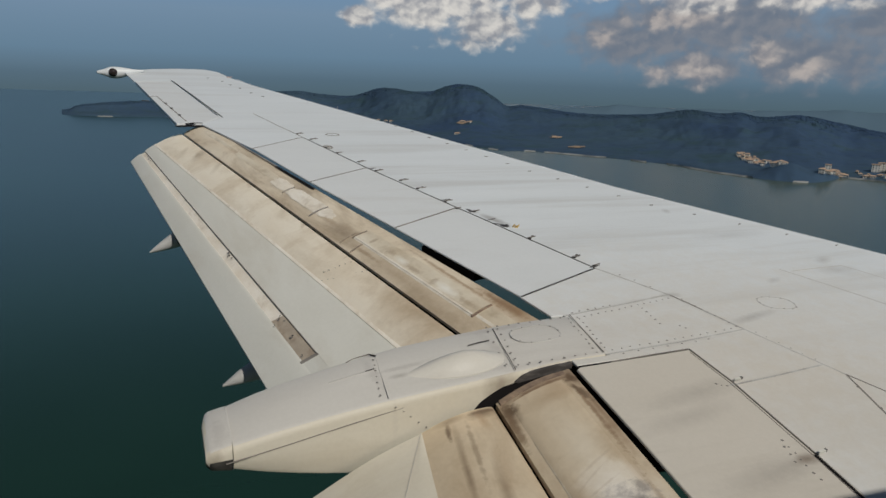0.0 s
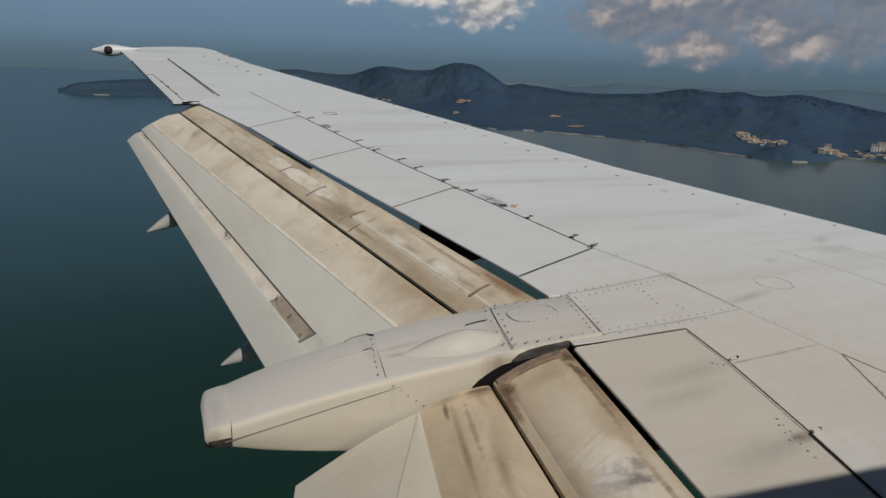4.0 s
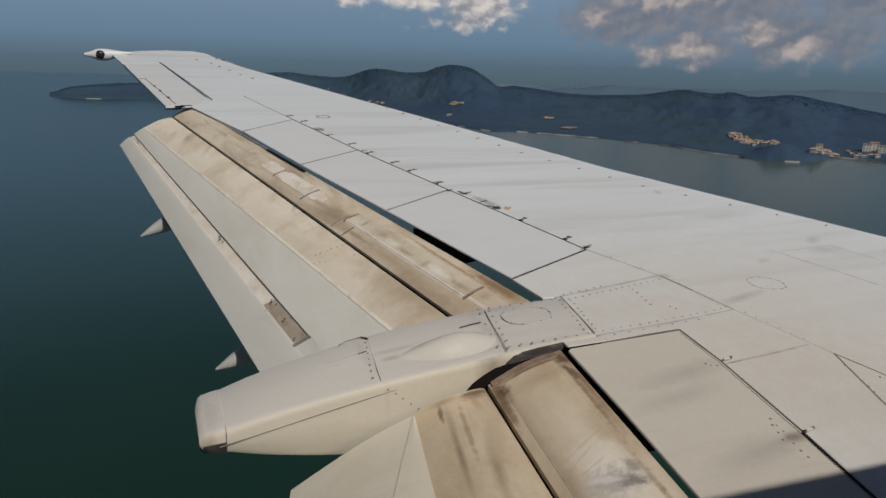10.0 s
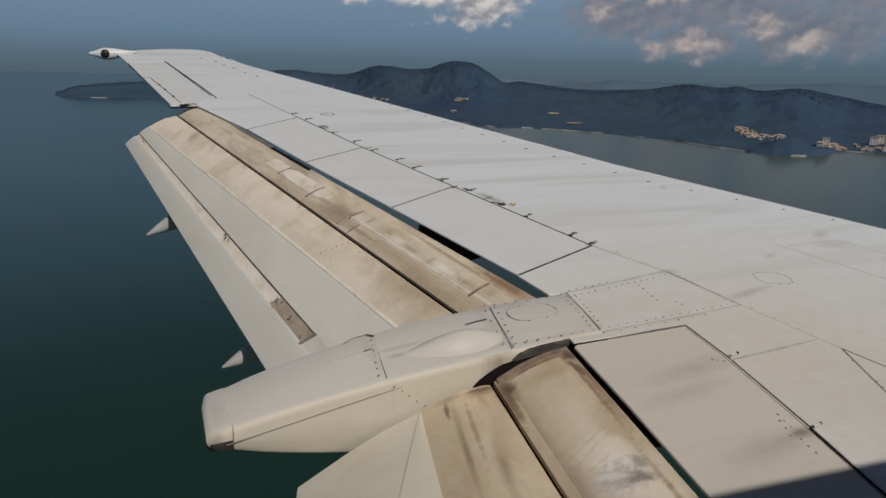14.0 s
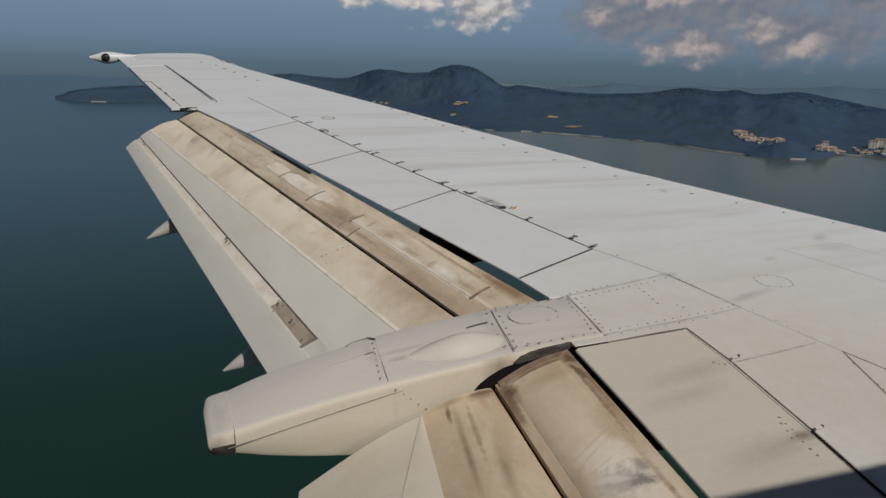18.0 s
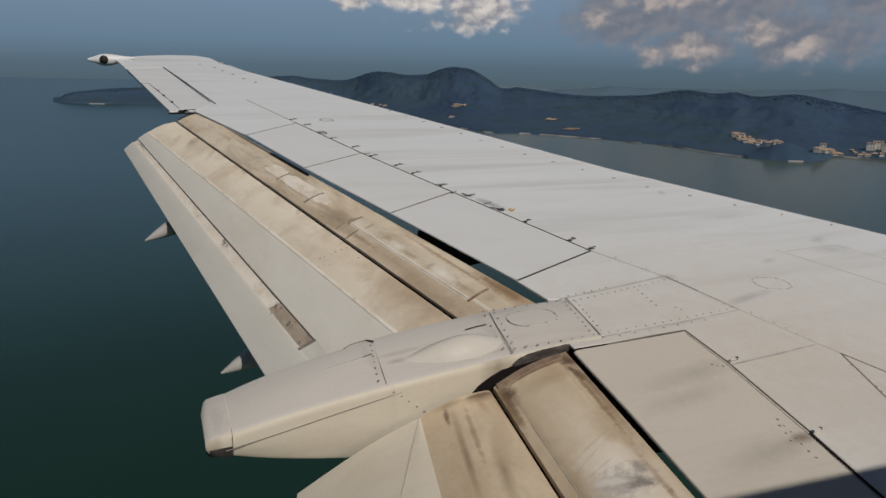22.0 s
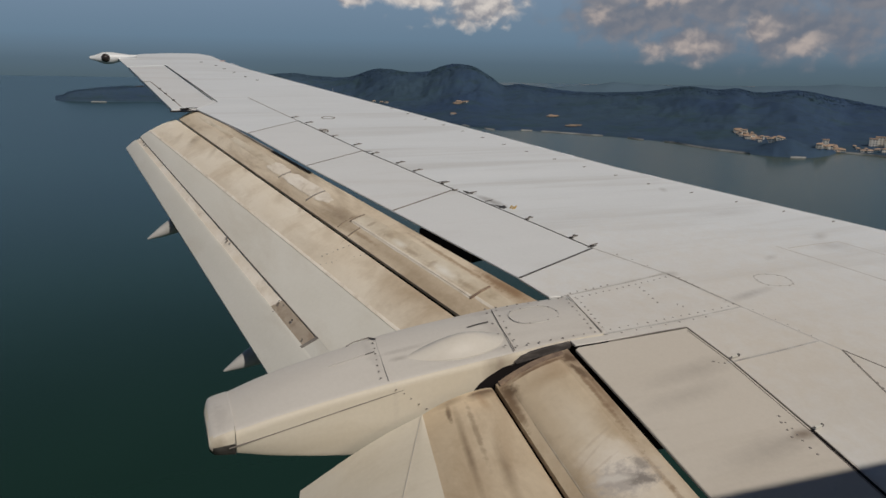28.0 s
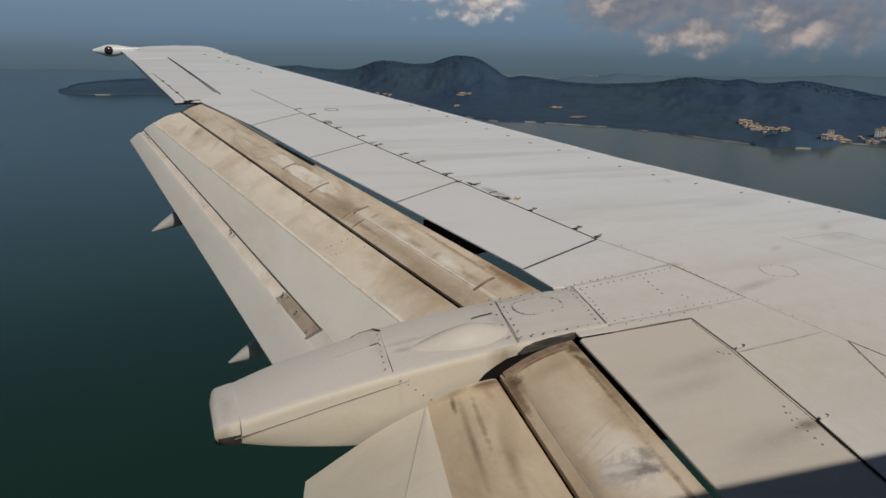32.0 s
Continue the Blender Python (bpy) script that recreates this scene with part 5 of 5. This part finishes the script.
t.links.new(tc.outputs["Object"], n2.inputs["Vector"])
bp = t.nodes.new("ShaderNodeBump")
bp.inputs["Strength"].default_value, bp.inputs["Distance"].default_value = 0.025, 1.0
t.links.new(n2.outputs["Fac"], bp.inputs["Height"])
t.links.new(bp.outputs[0], bsdf.inputs["Normal"])
bm = bmesh.new()
bmesh.ops.create_grid(bm, x_segments=40, y_segments=40, size=9000)
bmesh.ops.translate(bm, verts=bm.verts, vec=(0, 0, SEA))
sea = part("water", bm, m, None)
tagged(sea, "calm dark green sea fading into haze", "sea", kind="structure")

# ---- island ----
# forest green with distance haze and cloud shade mixed into its colour
M_FOREST = material("haze_tinted_rainforest", (0.064, 0.104, 0.142), (0.046, 0.079, 0.143), rough=0.95, scale=(0.0025, 0.0025, 0.004), stain=(0.050, 0.088, 0.094), stain_amount=0.7,
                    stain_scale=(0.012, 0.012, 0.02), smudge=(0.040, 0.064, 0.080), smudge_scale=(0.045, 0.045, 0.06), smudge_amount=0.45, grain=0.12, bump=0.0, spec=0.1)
M_BEACH = material("pale_beach_sand", (0.30, 0.30, 0.29), rough=0.9, scale=(0.05, 0.05, 0.05), grain=0, bump=0)
M_EARTH = material("bare_orange_earth", (0.30, 0.225, 0.16), (0.16, 0.12, 0.085), rough=0.95, scale=(0.04, 0.04, 0.04), grain=0, bump=0)
M_WALL = material("sunlit_cream_wall", (0.78, 0.74, 0.66), rough=0.8, scale=(0.1, 0.1, 0.1), grain=0, bump=0, random_piece=0.5)
M_ROOF = material("terracotta_roof", (0.44, 0.31, 0.22), rough=0.85, scale=(0.1, 0.1, 0.1), grain=0, bump=0, random_piece=0.5)
M_WINDOW = material("far_dark_window", (0.05, 0.05, 0.055), rough=0.3, grain=0, bump=0)

OX, OY, EYE = -8.66, 1.52, 124.2                           # the flight path's foot and its height over the sea
COAST = ((-8, 2560), (-5.3, 2455), (-2.3, 2369), (2, 2347), (8.3, 2309), (14.5, 2174), (19.2, 1788), (23.7, 1551), (26.8, 1418), (30.8, 1395), (35.7, 1343), (40.4, 1284), (43.3, 1213),
         (46.6, 1152), (48.5, 1138), (50.5, 1157), (51.7, 1213), (52.3, 1256), (54.9, 1240), (57.6, 1190), (62, 1130), (70, 1100))     # bearing, distance of the shore
CREST = ((-8, -2.9), (-5.4, -2.75), (-4.1, -2.2), (-0.9, -1.85), (0.8, -1.8), (3.9, -1.2), (8.4, -1.0), (11.4, -0.85), (13.2, -1.02), (15.6, -1.08), (17.6, -0.47), (18.8, -0.43), (20.1, -0.60), (21.8, -0.55), (23.1, -0.1), (24.2, 0.04),
         (25.5, -0.18), (26.8, -0.92), (27.8, -1.52), (29, -1.43), (32.4, -1.83), (35, -1.95), (38.8, -1.77), (41.6, -1.34), (43.8, -1.53), (45.1, -1.41), (46.5, -1.65), (49.2, -1.42),
         (51.4, -1.81), (54.4, -2.38), (60, -3.1), (70, -3.8))     # bearing, rise of the skyline in degrees
BACK = ((-8, 60), (-5.3, 70), (2, 260), (8, 420), (19, 620), (27, 760), (40, 640), (50, 700), (70, 520))      # bearing, how far the crest stands behind the shore


def along(table, b):
    """A smooth curve through a table's points."""
    i = 0
    while i < len(table) - 2 and b > table[i + 1][0]:
        i += 1
    (b0, v0), (b1, v1) = table[i], table[i + 1]
    slope = [(table[min(k + 1, len(table) - 1)][1] - table[max(k - 1, 0)][1]) / (table[min(k + 1, len(table) - 1)][0] - table[max(k - 1, 0)][0]) for k in (i, i + 1)]
    w = b1 - b0
    u = min(max((b - b0) / w, 0), 1)
    return (2 * u ** 3 - 3 * u * u + 1) * v0 + (u ** 3 - 2 * u * u + u) * w * slope[0] + (3 * u * u - 2 * u ** 3) * v1 + (u ** 3 - u * u) * w * slope[1]


def spot(b, r):
    return OX + r * math.sin(radians(b)), OY + r * math.cos(radians(b))


STEPS = 900
B0, B1 = -7.0, 68.0
TABLES = [[along(t_, B0 + (B1 - B0) * i / STEPS) for i in range(STEPS + 1)] for t_ in (COAST, CREST, BACK)]


def looked_up(table, b):
    u = min(max((b - B0) / (B1 - B0), 0), 1) * STEPS
    i = min(int(u), STEPS - 1)
    return table[i] + (table[i + 1] - table[i]) * (u - i)


def coast_r(b):
    x, y = spot(b, 1000)
    return looked_up(TABLES[0], b) + 14 * noise.fractal(Vector((x * 0.016, y * 0.016, 4.4)), 1.0, 2.0, 4)


def land(x, y):
    """Height over the sea: a wooded slope with spurs and gullies from the shore to the crest, and a fall behind it."""
    b, r = math.degrees(math.atan2(x - OX, y - OY)), math.hypot(x - OX, y - OY)
    d = r - coast_r(b)
    if d < -30:
        return -8.0
    back = looked_up(TABLES[2], b)
    top = EYE + (looked_up(TABLES[0], b) + back) * math.tan(radians(looked_up(TABLES[1], b))) - 6.0
    u = max(d, 0) / back
    if u < 1:
        rise = 0.25 * u + 0.75 * u ** 1.75
    else:
        fall = (u - 1) * back / (260 + 0.45 * back)
        rise = max(0.0, 1 - fall ** 1.6)
        if fall > 1:
            return -8.0
    spur = noise.fractal(Vector((x * 0.0055, y * 0.0055, 3.1)), 0.9, 2.0, 5)
    gully = abs(noise.fractal(Vector((x * 0.009, y * 0.009, 9.3)), 0.9, 2.0, 4))
    belly = u * (1 - u) if u < 1 else 0.0
    small = noise.noise(Vector((x * 0.06, y * 0.06, 7.7)))
    shore = min(max((d + 8) / 22, 0), 1)
    head = 17 * math.exp(-((b - 48.9) / 1.5) ** 2 - ((r - 1195) / 45) ** 2) + 9 * math.exp(-((b - 51.0) / 0.6) ** 2 - ((r - 1200) / 30) ** 2)
    shore *= min(max((b + 5.5) / 1.1, 0), 1) ** 0.7           # the headland ends in a low point
    return -3.0 + shore * (6.0 + small * 1.5 + head + top * rise * (1 + (0.9 * spur - 0.8 * gully) * belly * 1.5 + 0.012 * spur))


verts = []
nb, nr = 760, 96
bear_of = [B0 + (B1 - B0) * i / (nb - 1) for i in range(nb)]
for b_ in bear_of:
    rc, bk = coast_r(b_) - 45, looked_up(TABLES[2], b_)
    for j in range(nr):
        x, y = spot(b_, rc + (bk * 2.0 + 400) * (j / (nr - 1)) ** 1.25)
        verts.append((x, y, SEA + land(x, y)))
faces = []
for i in range(nb - 1):
    for j in range(nr - 1):
        a = i * nr + j
        q = (a, a + 1, a + nr + 1, a + nr)
        if max(verts[k][2] for k in q) > SEA - 2:
            faces.append(q)
me = bpy.data.meshes.new("island")
me.from_pydata(verts, [], faces)
me.polygons.foreach_set("use_smooth", [True] * len(me.polygons))
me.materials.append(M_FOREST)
island = tagged(new("island", me), "forested island hills, haze put in as dark blue-green", "island", kind="structure")


def foot(bear, dip):
    """The place on the slopes that lies at a bearing and a dip under the horizon from the flight path."""
    r = coast_r(bear)
    while r < 4000:
        x, y = spot(bear, r)
        if land(x, y) >= EYE - r * math.tan(radians(dip)):
            break
        r += 3
    return x, y


# crowns of trees along the crest
rng = random.Random(5)
ico = bmesh.new()
bmesh.ops.create_icosphere(ico, subdivisions=1, radius=1)
ico_v = [v.co.copy() for v in ico.verts]
ico_f = [[v.index for v in f.verts] for f in ico.faces]
ico.free()
verts, faces = [], []
count = 0
while count < 16000:
    b_ = rng.uniform(-6, 60)
    rc, bk = coast_r(b_), looked_up(TABLES[2], b_)
    u = rng.gauss(0.99, 0.045)
    x, y = spot(b_, rc + 4 + bk * u)
    z = land(x, y)
    if z < 2.5:
        continue
    r = rng.uniform(1.3, 3.0) * (0.8 + 0.25 * rc / 1500)
    base = len(verts)
    tall = rng.uniform(0.3, 0.75) if u > 0.97 else rng.uniform(0.08, 0.2)
    gx, gy = (land(x + 4, y) - z) / 4, (land(x, y + 4) - z) / 4
    for v in ico_v:
        k = r * (1 + rng.uniform(-0.15, 0.15))
        verts.append((x + v.x * k, y + v.y * k, SEA + z + (v.z * tall + 0.02 + gx * v.x + gy * v.y) * k))
    faces.extend([[base + k for k in f] for f in ico_f])
    count += 1
me = bpy.data.meshes.new("forest")
me.from_pydata(verts, [], faces)
me.polygons.foreach_set("use_smooth", [True] * len(me.polygons))
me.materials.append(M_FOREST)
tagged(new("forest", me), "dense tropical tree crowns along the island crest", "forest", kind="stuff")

# far ridge, haze put into its pale colour; it also hides the sea rim
M_FAR = material("far_ridge_haze_tint", (0.098, 0.150, 0.198), (0.092, 0.142, 0.188), rough=1.0, scale=(0.002, 0.002, 0.002), grain=0, bump=0, spec=0.0)
bm = bmesh.new()
rows = []
for i in range(140):
    s = i / 139
    x, y = spot(25 + 43 * s, 2900)
    h = 58 + 12 * noise.fractal(Vector((s * 9, 1.3, 0)), 1.0, 2.0, 4) + 16 * math.exp(-((s - 0.62) / 0.10) ** 2) - 40 * max(0, 0.25 - s) / 0.25
    rows.append([bm.verts.new((x + dx * 0.75, y + dx * 0.65, SEA + z)) for dx, z in ((-260, -4), (-150, h * 0.45), (-60, h * 0.85), (0, h), (120, h * 0.5), (260, -4))])
for a, b in zip(rows, rows[1:]):
    for k in range(5):
        bm.faces.new((a[k], a[k + 1], b[k + 1], b[k]))
tagged(part("far_ridge", bm, M_FAR, None, smooth=60), "far mountain ridge coloured pale blue for haze", "mountain", kind="structure")


# beaches along the shore
def beach(ba, bb, width):
    bm = bmesh.new()
    n = max(6, int((bb - ba) * 12))
    rows = []
    for i in range(n + 1):
        q = ba + (bb - ba) * i / n
        x, y = spot(q, 1300)
        c = coast_r(q) - 5 + noise.noise(Vector((x * 0.05, y * 0.05, 0))) * 2
        wd = width * max(0.1, 0.6 + 0.9 * noise.noise(Vector((x * 0.035, y * 0.035, 5)))) * min(1, 4 * min(i, n - i) / n + 0.2)
        rows.append([bm.verts.new((*spot(q, c + dr), SEA + z)) for dr, z in ((-wd, 0.15), (-wd * 0.3, 0.9), (wd * 0.6, 2.4), (wd * 0.6, -1))])
    for a, b in zip(rows, rows[1:]):
        for k in range(3):
            bm.faces.new((a[k], a[k + 1], b[k + 1], b[k]))
    tagged(part("beach", bm, M_BEACH, None), "thin pale sand strip along the shore", "beach", group="beaches")


for ba, bb, width in ((-2.9, -1.9, 4), (24.6, 25.2, 3), (26.4, 27.2, 3), (29.3, 30.2, 2), (30.9, 35.7, 1.8), (37.6, 38.8, 1.3), (40.3, 46.5, 2.2), (49.2, 50.2, 1.2), (52.6, 55.6, 1.5)):
    beach(ba, bb, width)


def house(x, y, turn, size, floors, wall_mat=M_WALL, roof_mat=M_ROOF, flat=False):
    """A far building with walls, roof and rows of windows."""
    wd, dp = size
    h = 3.2 * floors
    z = SEA + land(x, y) - 1.0
    ob = tagged(new("house"), "sunlit cream house with a terracotta roof" if not flat else "cream apartment block with rows of windows", "house", group="houses on the shore")
    ob.matrix_world = Matrix.Translation((x, y, z)) @ pose(0, 0, 0, 0, 0, turn)
    bm = bmesh.new()
    bmesh.ops.create_cube(bm, size=1, matrix=Matrix.Translation((0, 0, h / 2)) @ Matrix.Diagonal((wd, dp, h, 1)))
    part("wall", bm, wall_mat, ob)
    bm = bmesh.new()
    if flat:
        bmesh.ops.create_cube(bm, size=1, matrix=Matrix.Translation((0, 0, h + 0.5)) @ Matrix.Diagonal((wd + 1, dp + 1, 1, 1)))
    else:
        e = 0.8
        c = [bm.verts.new((sx * (wd / 2 + e), sy * (dp / 2 + e), h)) for sx, sy in ((-1, -1), (1, -1), (1, 1), (-1, 1))]
        r = [bm.verts.new((sx * wd * 0.28, 0, h + dp * 0.32)) for sx in (-1, 1)]
        for f in ((c[0], c[1], r[1], r[0]), (c[2], c[3], r[0], r[1]), (c[1], c[2], r[1]), (c[3], c[0], r[0]), (c[3], c[2], c[1], c[0])):
            bm.faces.new(f)
    part("roof", bm, roof_mat, ob)
    for k in range(floors):
        n = max(2, int(wd / 4))
        for j in range(n):
            bm = bmesh.new()
            px = -wd / 2 + wd * (j + 0.5) / n
            bmesh.ops.create_cube(bm, size=1, matrix=Matrix.Translation((px, -dp / 2, 3.2 * k + 1.7)) @ Matrix.Diagonal((1.6, 0.4, 1.4, 1)))
            part("window", bm, M_WINDOW, ob)
    return ob


rng = random.Random(9)
# villages behind the headland: terraces of houses up the slope, then a row along the bay
for ba, bb, da, db, count in ((45.3, 46.7, 4.50, 4.85, 17), (46.0, 47.2, 4.80, 5.08, 10), (47.3, 48.6, 4.90, 5.0, 6), (50.9, 52.1, 5.16, 5.36, 12), (52.0, 52.6, 5.45, 5.52, 3), (53.0, 55.0, 5.15, 5.40, 8)):
    for i in range(count):
        s = (i + rng.uniform(0.2, 0.8)) / count
        x, y = foot(ba + (bb - ba) * s, da + 0.12 + (db - da) * s + rng.uniform(-0.16, 0.16))
        house(x, y, rng.uniform(-65, -25), (rng.uniform(4, 9), rng.uniform(4, 6)), rng.choice((1, 1, 2)))
for b_, dip, wide, f in ((54.2, 5.10, 12, 4), (54.6, 5.10, 14, 5), (55.1, 5.14, 10, 4), (51.3, 5.22, 9, 3)):
    x, y = foot(b_, dip)
    house(x, y, -50, (wide, 9), f, flat=True)
for b_, dip in ((14.9, 2.75), (15.5, 2.8), (16.2, 2.85), (17.6, 3.0), (18.2, 3.05), (18.6, 3.08), (23.9, 3.9), (24.3, 2.95), (24.8, 2.97), (31.6, 3.9), (31.9, 3.95)):
    x, y = foot(b_, dip)
    house(x, y, rng.uniform(-60, -20), (rng.uniform(8, 14), 6), 1)


def clearing(x, y, rx, ry):
    """A cleared patch of bare earth laid on the slope."""
    bm = bmesh.new()
    mid = bm.verts.new((x, y, SEA + land(x, y) + 2.5))
    ring = []
    for k in range(18):
        a = k * math.tau / 18
        q = 1 + 0.3 * noise.noise(Vector((math.cos(a) * 2 + x, math.sin(a) * 2, y)))
        px, py = x + rx * q * math.cos(a), y + ry * q * math.sin(a)
        ring.append(bm.verts.new((px, py, SEA + land(px, py) + 1.5)))
    for k in range(18):
        bm.faces.new((mid, ring[k], ring[(k + 1) % 18]))
    tagged(part("clearing", bm, M_EARTH, None), "bare orange earth clearing on the slope", "clearing", group="clearings")


for b_, dip, rx, ry in ((45.8, 4.66, 9, 12), (46.4, 4.88, 8, 8), (51.4, 5.35, 6, 5), (24.5, 2.95, 20, 16), (31.7, 3.95, 14, 16), (33.4, 4.6, 20, 13)):
    clearing(*foot(b_, dip), rx, ry)

# thin radio mast
bm = bmesh.new()
bmesh.ops.create_cone(bm, cap_ends=True, segments=6, radius1=1.1, radius2=0.6, depth=30)
mast = tagged(new("radio_mast"), "thin white lattice mast on the shore", "mast")
mx, my = foot(14.4, 2.7)
mast.location = (mx, my, SEA + land(mx, my) + 14)
part("pole", bm, M_BEACH, mast)
